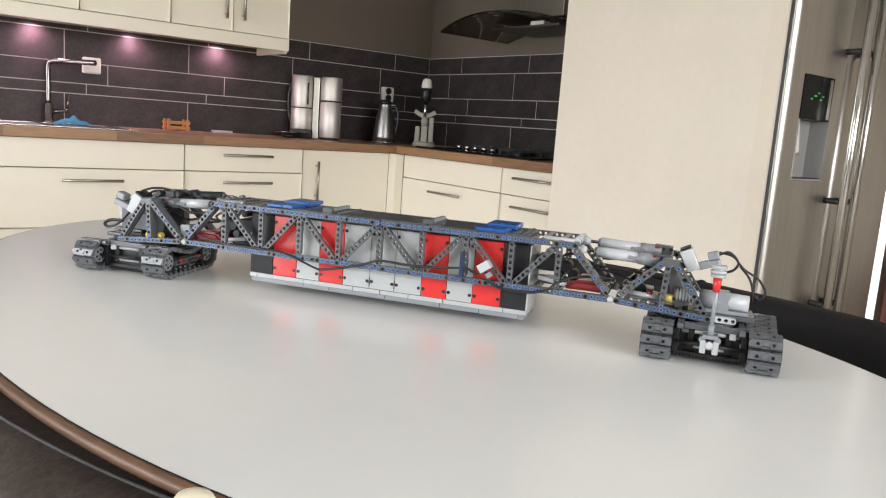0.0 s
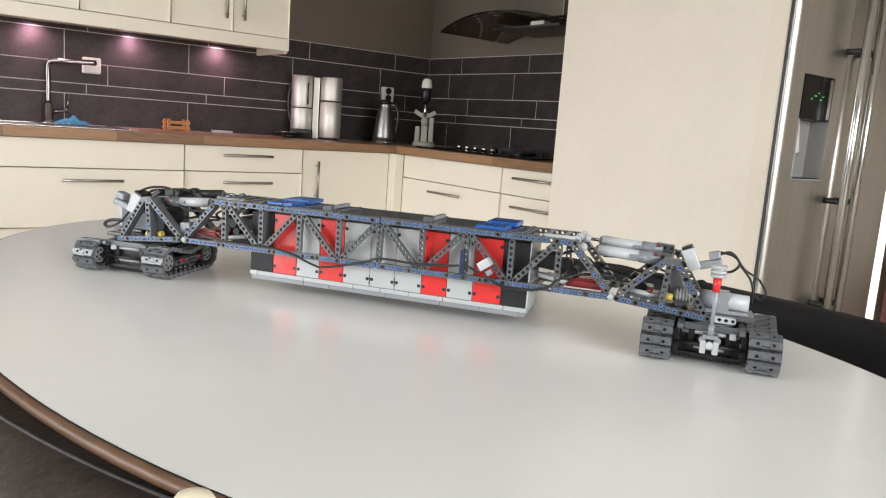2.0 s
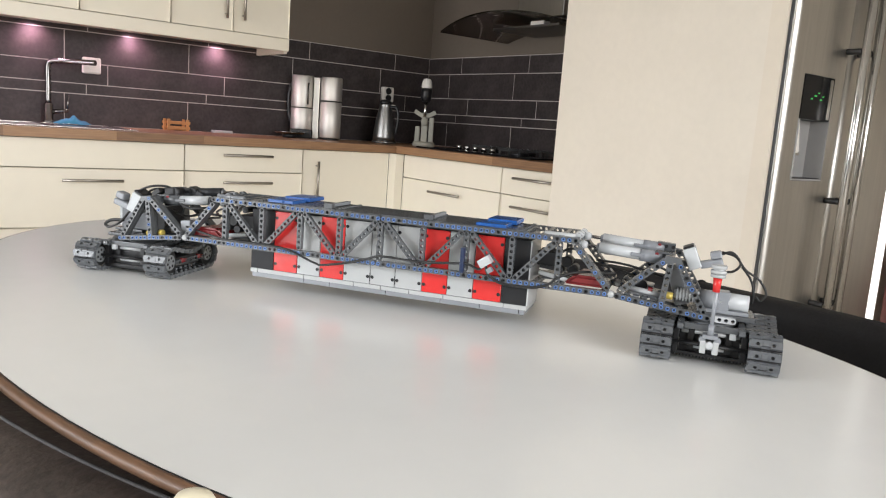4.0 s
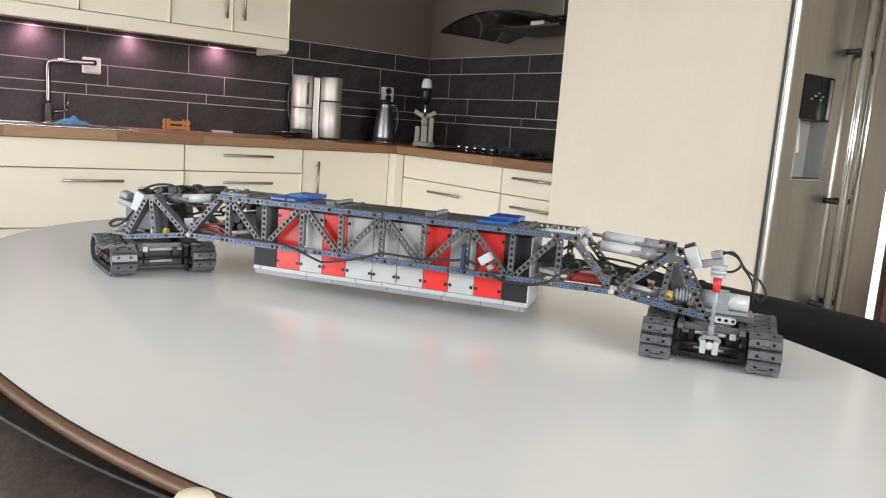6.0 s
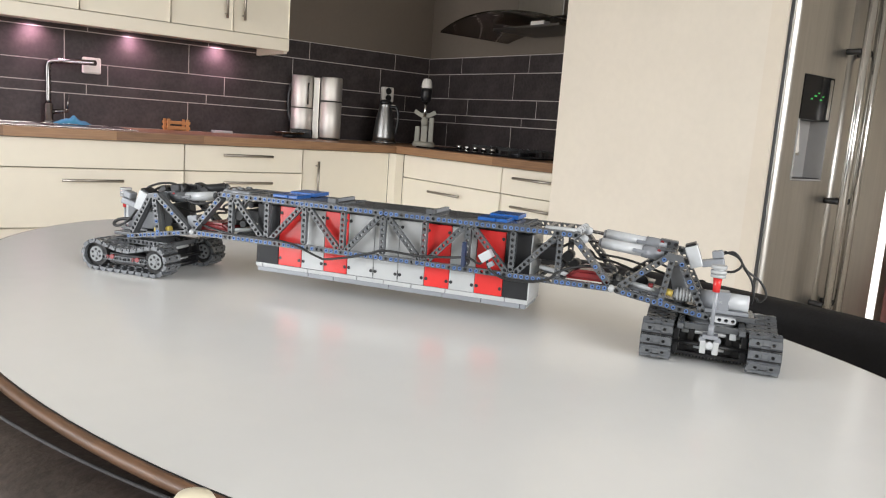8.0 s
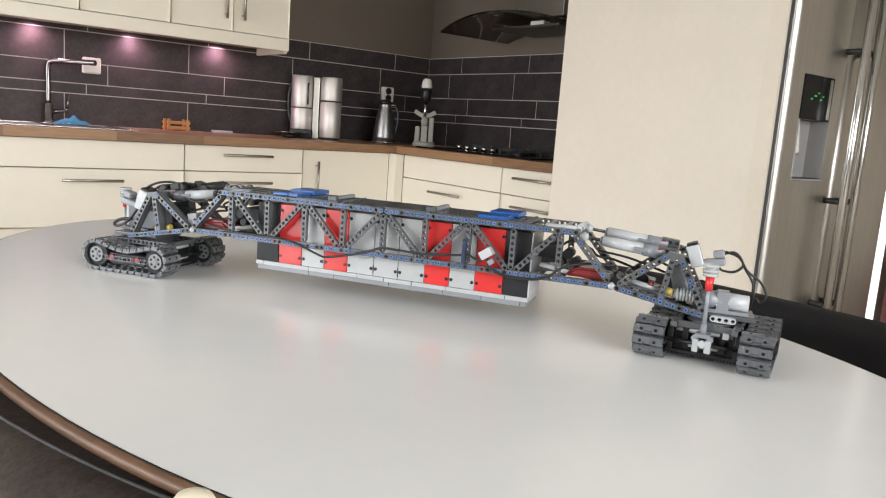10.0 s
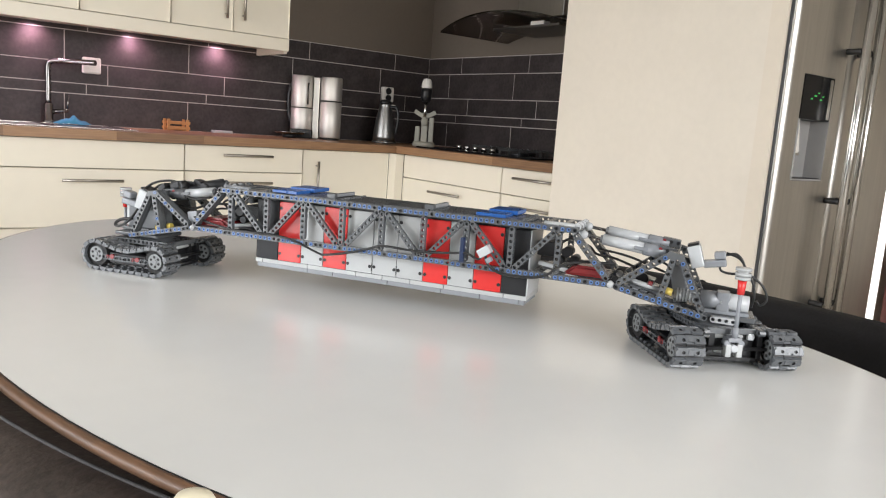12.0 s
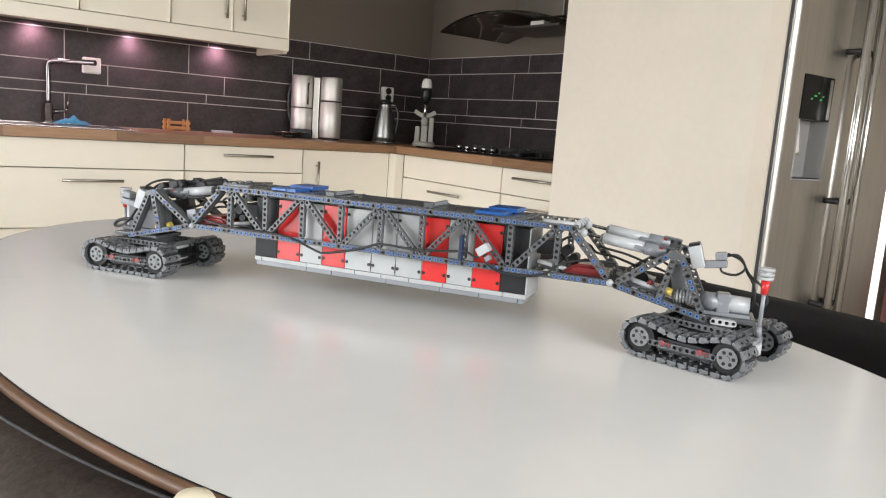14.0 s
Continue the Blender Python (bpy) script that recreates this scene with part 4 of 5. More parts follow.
    part("cable", mtube([(-330, yc + 12, 78), (-262, yc + 4, 68), (-205, yc, 68), (-150, yc, 66), (-100, yc, 51), (-86, yc, 49.5), (-50, yc, 57), (-20, yc, 66), (0, yc - 1, 73), (18, yc - 1, 74), (60, yc - 1, 73), (110, yc - 2, 77), (132, yc - 4, 80), (150, yc - 5, 74), (157, yc - 5, 82)], 1.7, 1.0), RUBBER, root, "black ribbon cable")
    part("cable", mtube([(160, yc - 4, 80), (163, yc - 3, 70), (174, yc - 1, 61), (190, yc, 57), (225, yc, 58), (246, yc, 65), (256, yc + 3, 74), (272, yc + 8, 82), (296, yc + 16, 86), (330, yc + 26, 86)], 1.9, 1.0), RUBBER, root, "black ribbon cable")
    # inside the open ends
    for e in (-1, 1):
        bmm = bmesh.new()
        slab(bmm, [(q[0] * MM * e, q[1] * MM) for q in ((262, -38), (326, -38), (324, -8), (310, 24), (262, 24))], 66.2 * MM, 80 * MM)
        top_edge = [v for v in bmm.verts if v.co.z > 76 * MM]
        for v in top_edge:
            v.co.x = e * 298 * MM + (v.co.x - e * 298 * MM) * 0.55
        bmesh.ops.bevel(bmm, geom=list(bmm.edges), offset=4.0 * MM, segments=3, affect="EDGES")
        part("red_cowl", bmm, TDRED, root, "dark red curved piece between the frame sides")
        part("valve_block", mbox(*sorted((e * 222, e * 250)), -18, 18, 84, 104, 1.5), TBLACK, root)
        for gx, gz, gr, gm in ((262, 92, 7, TBLACK), (254, 80, 5.5, TBLACK), (272, 82, 6, TBLACK), (240, 112, 5, DGREY)):
            part("gear", mcyl((e * gx, -24 + gr, gz), (e * gx, 18 - gr, gz), gr, seg=14), gm, root)
        part("axle", mcyl((e * 236, -20, 112), (e * 236, 36, 112), 2.4), TBLACK, root)
        part("pale_pipe", mcyl((e * 228, -30, 76), (e * 268, -30, 70), 3.0), LGREY, root)
        part("grey_block", mbox(*sorted((e * 232, e * 268)), -22, 22, 66.5, 72, 0.8), DGREY, root)
        part("white_bar", mcyl((e * 232, -34, 131), (e * 274, -34, 131), 3.4), TWHITE if e > 0 else MGREY, root)
        for y, z in ((-17, 119), (17, 127)):
            part("pivot_ball", lathe(bmesh.new(), [(0.5 * MM, -6 * MM), (5 * MM, -4 * MM), (6.4 * MM, 0), (5 * MM, 4 * MM), (0.5 * MM, 6 * MM)], 14, centre=(e * 283 * MM, y * MM, z * MM)), LGREY, root, "light grey ball joint")
        part("pivot_bracket", mbox(*sorted((e * 268, e * 279)), -26, 26, 117, 132, 1.5), LGREY if e > 0 else DGREY, root)
        for y in (-30, -8, 8, 30):
            part("bracket_boss", mcyl((e * 276, y - 4, 130), (e * 276, y + 4, 130), 5, seg=14), LGREY if e > 0 else DGREY, root)
        part("hose", mtube([(e * 248, -14, 100), (e * 268, -20, 112), (e * 292, -16, 104), (e * 300, 4, 92), (e * 322, 14, 88), (e * 352, 10, 80)], 1.8), RUBBER, root)
    return root


DGREYBOX = mat("toy_charcoal_plastic", (0.016, 0.0165, 0.018), 0.5, var=0.1, scale=100, spec=0.3)


def arm(e):
    """A tilting end arm. Its space: origin at the hinge, x outward along the carrier, y as the carrier's own times the side e."""
    bm = mbox(58, 112, -20, 20, -5, 3, 0.8)
    root = part("end_arm", bm, DGREY, carrier, "dark grey tilting end arm with actuators and motors")
    for y in (-SIDE, SIDE):
        s = -1 if y < 0 else 1
        for a, b, nm, share in (((8, y, 0), (122, y, -0.5), "chord", 0.95), ((10, y, 7), (60, y, 62), "diagonal", 0.15), ((64, y + s * -0.1, 4), (64, y, 62), "post", 0.3), ((72, y, 62), (116, y, 6), "diagonal", 0.2)):
            inner = Vector((0, -s * 7.6, 0))
            if nm != "chord":
                beam(root, Vector(a) + inner, Vector(b) + inner, nm, thick=7.2)
            ob, n, m, pitch = beam(root, a, b, nm, thick=7.4 if nm == "chord" else 6.8)
            for k in range(n):
                if RND.random() < share:
                    pin(root, m, k, pitch, s, PINBLUE if RND.random() < 0.85 else TBLACK)
        part("top_plate", mbox(56, 76, y - 3.6, y + 3.6, 58.2, 66, 0.8), DGREY, root)
        part("hinge_ball", lathe(bmesh.new(), [(0.5 * MM, -5.4 * MM), (4.4 * MM, -3.4 * MM), (5.6 * MM, 0), (4.4 * MM, 3.4 * MM), (0.5 * MM, 5.4 * MM)], 14, centre=(0, y * MM, 0)), TWHITE, root, "pale hinge joint")
    for x, z in ((64, 62), (40, 0), (88, 0), (118, 0)):
        part("cross_bar", mbox(x - 3.6, x + 3.6, -SIDE + 3.9, SIDE - 3.9, z - 3.6, z + 3.6, 0.6), DGREY, root)
    # switch with a black top
    tilt = pose(0, 0, 0, 0, -30, 0)
    sx, sy, sz = (88, -24, 68) if e > 0 else (104, 18, 55)
    big = 1.0 if e > 0 else 1.18
    sw = Matrix.Translation(Vector((sx, sy, sz)) * MM) @ Matrix.Diagonal((big, big, big, 1))
    part("switch_body", B(*(a * MM for a in (-8, 8, -12, 12, -15, 13)), bev=1.5 * MM), LGREY, root, "light grey switch", m=sw @ tilt)
    part("switch_cap", B(*(a * MM for a in (-7, 7, -11, 11, 13.2, 16)), bev=1 * MM), TBLACK, root, m=sw @ tilt)
    part("switch_arm", B(*(a * MM for a in (8, 36, -8, 8, -16, -7)), bev=2 * MM), MGREY, root, m=sw @ pose(0, 0, 0, 0, -22, 0))
    part("switch_plug", B(*(a * MM for a in (22, 36, -7, 7, -6.5, 3)), bev=2 * MM), MGREY, root, m=sw @ pose(0, 0, 0, 0, -22, 0))
    part("switch_bracket", mbox(70, sx, sy - 5, sy + 5, 56, 62, 1), DGREY, root)
    return root


# end, side, height of the arm's pivot, height of the frame's pivot
ACT = ((1, -17, 57, 119), (1, 17, 65, 127), (-1, 17, 57, 122), (-1, -17, 67, 133))


def actuator(tube_colour=None, gear_colour=None):
    """A linear actuator: origin at its pivot on the arm, x towards the frame."""
    tube_colour, gear_colour = tube_colour or LGREY, gear_colour or MGREY
    root = part("actuator", mcyl((32, 0, 0), (86, 0, 0), 7.4, seg=24), tube_colour, carrier, "grey linear actuator")
    part("tube_collar", mcyl((86.1, 0, 0), (89.5, 0, 0), 6.2, 4.6, seg=24), gear_colour, root)
    bmm = mcyl((4, 0, 0), (31.8, 0, 0), 8.6, 8.2, seg=20)
    part("gearbox", bmm, gear_colour, root)
    bmm = mbox(26, 44, -8.6, 8.6, -2.4, 2.4, 0.8)
    part("gearbox_tongue", bmm, gear_colour, root)
    part("mount", mbox(-10, 14, -6.5, 6.5, -5, 9.5, 1.4), DGREY, root)
    for x in (-7, 2, 11):
        part("mount_pin", mcyl((x, -7.2, 5), (x, 7.2, 5), 2.4), TDRED if x == 11 else TBLACK, root)
    return root


def actuator_rod():
    return part("actuator_rod", mcyl((0, 0, 0), (46, 0, 0), 2.3, seg=12), CHROME, carrier, "shiny actuator rod")


def right_fittings(root):
    """Loose leads and gears on the arm nearer the refrigerator."""
    part("yellow_bush", mcyl((66, -34, 14), (76, -34, 14), 4.6, seg=14), TYELLOW, root, "pale yellow bush")
    part("motor_bracket", B(*(a * MM for a in (-9, 9, -22, 22, -24, 24)), bev=1.5 * MM), MGREY, root, "mid grey slanting panel", m=Matrix.Translation(Vector((80, -4, 26)) * MM) @ pose(0, 0, 0, 0, -24, 0))
    part("gear_rack", mbox(20, 62, -30, -14, 3.5, 10, 1), MGREY, root)
    for k in range(4):
        part("tie_plate", mbox(16 + 11 * k, 24 + 11 * k, -40, 36, 3.2 - k % 2, 5.6 - k % 2, 0.5), MGREY if k % 2 else DGREY, root)
    part("red_axle_bush", mcyl((44, -34, 16), (50, -34, 16), 3.4, seg=12), TDRED, root, "dark red bush")
    part("black_gear", mcyl((34, -12, 14), (34, -4, 14), 8, seg=16), TBLACK, root, "small black gear")
    part("gear_rod", mcyl((16, -34, 12), (60, -34, 12), 3.4), LGREY, root)
    part("gear_box", mbox(24, 50, -4, 22, 3.5, 16, 1), MGREY, root)
    for k, pts in enumerate(([(120, -22, 78), (134, -20, 84), (147, -18, 72), (140, -18, 60), (124, -20, 58), (118, -22, 66)],
                             [(122, -20, 82), (140, -18, 79), (155, -14, 65), (175, -10, 55), (186, -10, 40), (181, -10, 30), (175, -10, 34)],
                             [(150, -14, 68), (164, -12, 54), (171, -12, 38), (172, -10, 24)],
                             [(90, -12, 30), (50, -16, 34), (10, -18, 38), (-30, -20, 36)], [(70, 10, 36), (20, 14, 46), (-24, 12, 42)])):
        part("lead", mtube(pts, 1.5 if k < 3 else 1.6, 2.0 if k < 3 else 1.0), RUBBER, root, "flat black lead")


def left_fittings(root):
    """Plugs and leads on the arm nearer the sink wall. y grows towards the carrier's near side."""
    part("yellow_bush", mcyl((50, 34, 6), (57, 34, 6), 5, seg=14), TYELLOW, root, "pale yellow bush")
    part("yellow_bush", mcyl((73, 34, 6), (79, 34, 6), 5, seg=14), TYELLOW, root, "pale yellow bush")
    part("dark_panel", mbox(22, 58, -22, 24, 4, 14, 1), DGREYBOX, root)
    part("dark_panel", mbox(56, 72, -26, 20, 6, 46, 1.5), DGREYBOX, root)
    part("plug_stack", mbox(36, 56, -6, 18, 64, 77, 3), TBLACK, root)
    part("gear", mcyl((40, -2, 69), (40, 16, 69), 8.5, seg=18), TBLACK, root, "black gear")
    part("gear", mcyl((8, -22, 63), (8, -4, 63), 6, seg=18), TBLACK, root, "black gear")
    part("clutch_block", mbox(-6, 12, 22, 40, 5, 26, 1.5), MGREY, root)
    part("plug_stack", mbox(22, 40, -28, -4, 66, 74, 2), TBLACK, root)
    part("plug_top", B(*(a * MM for a in (-7, 7, -9, 9, -4, 4)), bev=1 * MM), TBLACK, root, m=Matrix.Translation(Vector((20, -16, 71)) * MM) @ pose(0, 0, 0, 0, -25, 0))
    part("plug_top", B(*(a * MM for a in (-8, 8, -10, 10, -4, 4)), bev=1 * MM), TBLACK, root, m=Matrix.Translation(Vector((70, 10, 70)) * MM) @ pose(0, 0, 0, 0, 25, 0))
    part("dark_bar", mbox(-14, 30, -34, -28, 67, 73, 1), TBLACK, root)
    for k, pts in enumerate(([(112, 16, 62), (98, 20, 74), (76, 20, 80), (52, 16, 79), (38, 12, 72)], [(104, 12, 62), (84, 8, 74), (62, 6, 74), (40, 4, 68)],
                             [(118, 22, 44), (132, 34, 24), (152, 36, 16), (164, 32, 20), (156, 28, 26), (132, 26, 26)], [(44, 8, 70), (30, 20, 56), (4, 24, 44), (-24, 20, 44)],
                             [(60, 0, 40), (24, 4, 30), (-8, 6, 34), (-40, 4, 30)])):
        part("lead", mtube(pts, 1.9, 1.4), RUBBER, root, "black lead")


def right_saddle():
    """The level seat on the turntable with the drive motor; carrier space."""
    root = part("saddle", mbox(424, 506, -40, 14, 53.4, 60, 1.5), DGREY, carrier, "level grey seat with a drive motor")
    part("motor_body", mcyl((438, -26, 75.5), (462, -26, 75.5), 11.5, seg=20), MGREY, root, "grey drive motor")
    part("motor_cap", mcyl((462.2, -26, 75.5), (497, -26, 75), 11.4, 10.6, seg=20), LGREY, root, "pale motor cap")
    bmm = mbox(458, 474, -37.2, -15, 63, 88, 2)
    part("motor_collar", bmm, MGREY, root)
    part("motor_base", mbox(436, 498, -38, -12, 60.2, 65, 1.2), MGREY, root)
    bmm = bmesh.new()
    for k in range(6):
        mcyl((409 + k * 4, -31, 78), (411.4 + k * 4, -31, 78), 9, seg=14, bm=bmm)
    mcyl((406, -31, 78), (437, -31, 78), 6, seg=14, bm=bmm)
    part("worm_gear", bmm, LGREY, root)
    ob, n, m, pitch = beam(root, (456, -SIDE + 0.5, 55), (480, -SIDE + 0.5, 54.6), "foot_link", material=LGREY)
    return root


def left_saddle():
    """The level seat of the other end, with the battery box; carrier space."""
    root = part("saddle", mbox(-488, -404, -34, 30, 53.4, 59, 1.5), DGREY, carrier, "level grey seat with a battery box")
    part("battery_box", mbox(-482, -424, -8, 40, 64, 104, 2), mat("battery_grey_plastic", (0.10, 0.107, 0.118), 0.34, var=0.06, scale=100), root, "mid grey battery box")
    part("battery_end", mbox(-490, -482.2, -4, 36, 66, 108, 2), LGREY, root)
    part("battery_foot", mbox(-494, -440, -10, 40, 59.2, 63.8, 1), DGREY, root)
    part("battery_cap", mbox(-478, -452, -6, 30, 104.2, 112, 3), MGREY, root)
    return root


# ---- crawler bogies ----
WB, RW, ZW = 56.0, 22.0, 25.6        # half wheelbase, radius of the link line, wheel height
LINKS = 27


def loop_length():
    return 4 * WB + 2 * math.pi * RW + 3.0


def loop_point(s):
    """Place (x, z) of the link line at arc length s: bottom run, front wheel, sagging top run, rear wheel."""
    s = s % loop_length()
    half, arc, top = 2 * WB, math.pi * RW, 2 * WB + 3.0
    if s < half:
        return -WB + s, ZW - RW
    s -= half
    if s < arc:
        return WB + RW * math.sin(s / RW), ZW - RW * math.cos(s / RW)
    s -= arc
    if s < top:
        k = s / top
        return WB - 2 * WB * k, ZW + RW - 10.5 * math.sin(math.pi * k) ** 1.6
    a = (s - top) / RW
    return -WB - RW * math.sin(a), ZW + RW * math.cos(a)


def link_matrix(y, s):
    (xa, za), (xb, zb) = loop_point(s - 6), loop_point(s + 6)
    x, z = loop_point(s)
    return Matrix.Translation(Vector((x, y, z)) * MM) @ pose(0, 0, 0, 0, math.degrees(math.atan2(za - zb, xb - xa)), 0)


def link_mesh():
    """One track link, moulded in one piece: stepped tread outside, two bores, edge flanges and guide teeth inside."""
    xs = (-6.5, -5.6, -5.3, -4.4, -4.1, -2.2, -1.9, -0.75, 0.75, 1.9, 2.2, 3.6, 3.9, 5.6, 6.0, 6.7)
    ys = (-18.7, -17.2, -16.9, -13.4, -13.1, -11.1, -10.8, -9.65, -8.15, -7.0, -6.7, -5.2, -4.9, -3.4, -3.1, 3.1, 3.4, 4.9, 5.2, 6.7, 7.0, 8.15, 9.65, 10.8, 11.1, 13.1, 13.4, 16.9, 17.2, 18.7)

    def outside(x, y):
        y = abs(y)
        if y < 5.05:
            if x < -2.05:
                return -0.4
            return -3.5 if y < 3.25 and -2.0 < x < 3.7 else -2.8
        if x < -4.25 or x > 5.8:
            return 0.5
        if y > 17.05 and x > 2.05:
            return -1.2
        if 6.85 < y < 10.95 and -2.05 < x < 2.05:
            return -1.3
        return -3.1 if y > 13.3 else -2.8

    def inside(x, y):
        y = abs(y)
        if y > 17.0 and -5.4 < x < 5.7:
            return 3.2
        return 3.8 if 6.85 < y < 10.95 and -2.05 < x < 2.05 else 1.0
    def bore(x, y):
        """Round the corners of the two bores."""
        dy = abs(y) - 8.9
        if min(abs(x), abs(dy)) > 1.8 and max(abs(x), abs(dy)) < 2.3:
            return x * 0.74, math.copysign(8.9 + dy * 0.74, y)
        return x, y
    bm = bmesh.new()
    sheets = [[[bm.verts.new((bore(x, y)[0] * MM, bore(x, y)[1] * MM, f(x, y) * MM)) for y in ys] for x in xs] for f in (outside, inside)]
    for s, g in enumerate(sheets):
        for i in range(len(xs) - 1):
            for j in range(len(ys) - 1):
                f = bm.faces.new((g[i][j], g[i + 1][j], g[i + 1][j + 1], g[i][j + 1]))
                cx, cy = (xs[i] + xs[i + 1]) / 2, abs(ys[j] + ys[j + 1]) / 2
                # joint grooves and bores are coloured black, standing in for the shade inside them
                f.material_index = 1 if s == 0 and (cx < -4.4 or cx > 5.9) or s == 0 and 6.75 < cy < 11.05 and abs(cx) < 2.15 else 0
    o, n = sheets
    nx, ny = len(xs) - 1, len(ys) - 1
    for i in range(nx):
        for j in (0, ny):
            bm.faces.new((o[i][j], o[i + 1][j], n[i + 1][j], n[i][j]))
    for j in range(ny):
        for i in (0, nx):
            bm.faces.new((o[i][j], o[i][j + 1], n[i][j + 1], n[i][j]))
    return put("track_link", bm, (TRACKGREY, TBLACK))


LINK = link_mesh()


def wheel_mesh():
    """Sprocket: six-holed pale hub in a dark toothed rim, its axis along y."""
    bm = bmesh.new()
    seg = 36
    for y, sgn in ((-13.5, -1), (13.5, 1)):
        ring = []
        for r, dy in ((19.3, -sgn * 2.0), (13.4, -sgn * 2.0), (13.2, -sgn * 3.5), (12.6, -sgn * 3.5), (12.4, sgn * 0.3), (3.6, sgn * 0.3), (3.2, sgn * 1.6), (0.8, sgn * 1.6)):
            ring.append([bm.verts.new((r * MM * math.cos(2 * math.pi * k / seg), (y + dy) * MM, r * MM * math.sin(2 * math.pi * k / seg))) for k in range(seg)])
        for i, (a, b) in enumerate(zip(ring, ring[1:])):
            for k in range(seg):
                f = bm.faces.new((a[k], a[(k + 1) % seg], b[(k + 1) % seg], b[k]))
                f.material_index = 0 if i < 3 else 1
        bm.faces.new(ring[-1]).material_index = 1
        # holes are not cut: black discs on the face stand for their dark depth
        for k in range(6):
            a = k * math.pi / 3 + 0.3
            cyl(bm, (7.6 * MM * math.cos(a), (y + sgn * 0.25) * MM, 7.6 * MM * math.sin(a)), (7.6 * MM * math.cos(a), (y + sgn * 0.7) * MM, 7.6 * MM * math.sin(a)), 2.2 * MM, seg=10, mi=0)
    cyl(bm, (0, -11.5 * MM, 0), (0, 11.5 * MM, 0), 19.3 * MM, seg=seg, caps=False)
    return put("wheel", bm, (mat("sprocket_black", (0.010, 0.010, 0.010), 0.65, var=0.2), mat("hub_grey_plastic", (0.18, 0.187, 0.19), 0.33, var=0.06, scale=100)))


WHEEL = wheel_mesh()


def bogie():
    """A turning crawler base: origin on the table under its centre, x towards its pole."""
    bm = mbox(-40, 40, -30, 30, 14, 40, 1)
    root = part("crawler_bogie", bm, TBLACK, carrier, "turning crawler base with two grey plastic tracks")
    moving, wheels = [], []
    for y in (-62.5, 62.5):
        for k in range(LINKS):
            moving.append((part("track_link", LINK, None, root), y, k * loop_length() / LINKS))
        for x in (-WB, WB):
            wheels.append((part("wheel", WHEEL, None, root, "pale six-holed hub in a black sprocket"), x, y))
        for s in (-1, 1):
            ob, n, m, pitch = beam(root, (-40, y + s * 12.5, 23), (40, y + s * 12.5, 23), "side_beam", thick=5)
            for k in range(1, n - 1, 2):
                pin(root, m, k, pitch, s, TBLACK)
            for x in (-24, 24):
                part("red_bush", mcyl((x, y + s * 12, 25), (x, y + s * 16.2, 25), 3.8, seg=12), TDRED, root, "dark red bush")
                part("red_bush", mcyl((x + 8, y + s * 12, 24), (x + 8, y + s * 16.2, 24), 3.2, seg=12), TDRED, root, "dark red bush")
        part("track_guide", mbox(-34, 34, y - 9, y + 9, 14, 30, 1), TBLACK, root)
    for x in (-WB, WB):
        part("axle", mcyl((x, -50, ZW), (x, 50, ZW), 2.4), TBLACK, root)
    for x in (-47, 47):
        part("cross_axle", mcyl((x, -34, 39), (x, 34, 39), 3.0), TWHITE, root, "light grey cross bar")
        part("cross_axle", mcyl((x, -18, 20), (x, 18, 20), 2.6), LGREY, root, "light grey cross bar")
        for y in (-40, 40):
            part("side_plate", mbox(x - 6, x + 6, y - 3.5, y + 3.5, 12, 42, 0.8), TBLACK, root)
        for y in (-22, 22):
            part("hanger", mbox(x - 3, x + 3, y - 4, y + 4, 16, 42, 0.8), TBLACK, root)
    for y in (-36, 36):
        ob, n, m, pitch = beam(root, (-60, y, 46.5), (60, y, 46.5), "top_beam")
    for x in (-50, 50):
        part("top_tie", mbox(x - 3.7, x + 3.7, -32, 32, 42.8, 50.2, 0.6), DGREY, root)
    for e in (-1, 1):
        bmm = mbox(*sorted((e * 44, e * 49)), -46, 46, 8.5, 12.5)
        for k in range(23):
            box(bmm, *sorted((e * 44 * MM, e * 49 * MM)), (-46 + 4 * k) * MM, (-44 + 4 * k) * MM, 6.2 * MM, 8.5 * MM)
        part("gear_rack", bmm, TBLACK, root)
        part("end_panel", mbox(*sorted((e * 41, e * 43.8)), -36, 36, 8.5, 42.5, 0.6), TBLACK, root)
        part("pale_peg", mbox(*sorted((e * 50.3, e * 55)), 22, 30, 36, 44, 0.8), LGREY, root)
    part("rear_panel", mbox(-38, 38, -32, 32, 40.2, 43.5, 0.8), DGREY, root)
    part("turntable", lathe(bmesh.new(), [(31 * MM, 43.6 * MM), (31 * MM, 48 * MM), (27 * MM, 49 * MM), (27 * MM, 53 * MM), (2 * MM, 53 * MM)], 40), DGREY, root)
    for y0, y1 in ((-11, -3.6), (3.6, 11)):
        part("clip", mbox(56, 66, y0, y1, 17, 33, 1), TWHITE, root, "white clip")
        part("clip_ear", mcyl((56, (y0 + y1) / 2 * 1.25, 34), (65, (y0 + y1) / 2 * 1.25, 34), 3.8, seg=14), MGREY, root)
    part("clip_hub", mcyl((50, 0, 28), (67, 0, 28), 4.4), LGREY, root)
    part("clip_bar", mbox(51, 66, -9, 9, 35.5, 41, 1), MGREY, root)
    part("pole", mcyl((63, 0, 41), (63, 0, 112), 2.5), MGREY, root, "slim grey pole")
    part("pole_sleeve", mcyl((63, 0, 41), (63, 0, 54), 4.0, 3.4), MGREY, root)
    part("pole_collar", mcyl((63, 0, 95), (63, 0, 113), 4.2, 5.4), TRED, root, "red cone on the pole")
    bmm = bmesh.new()
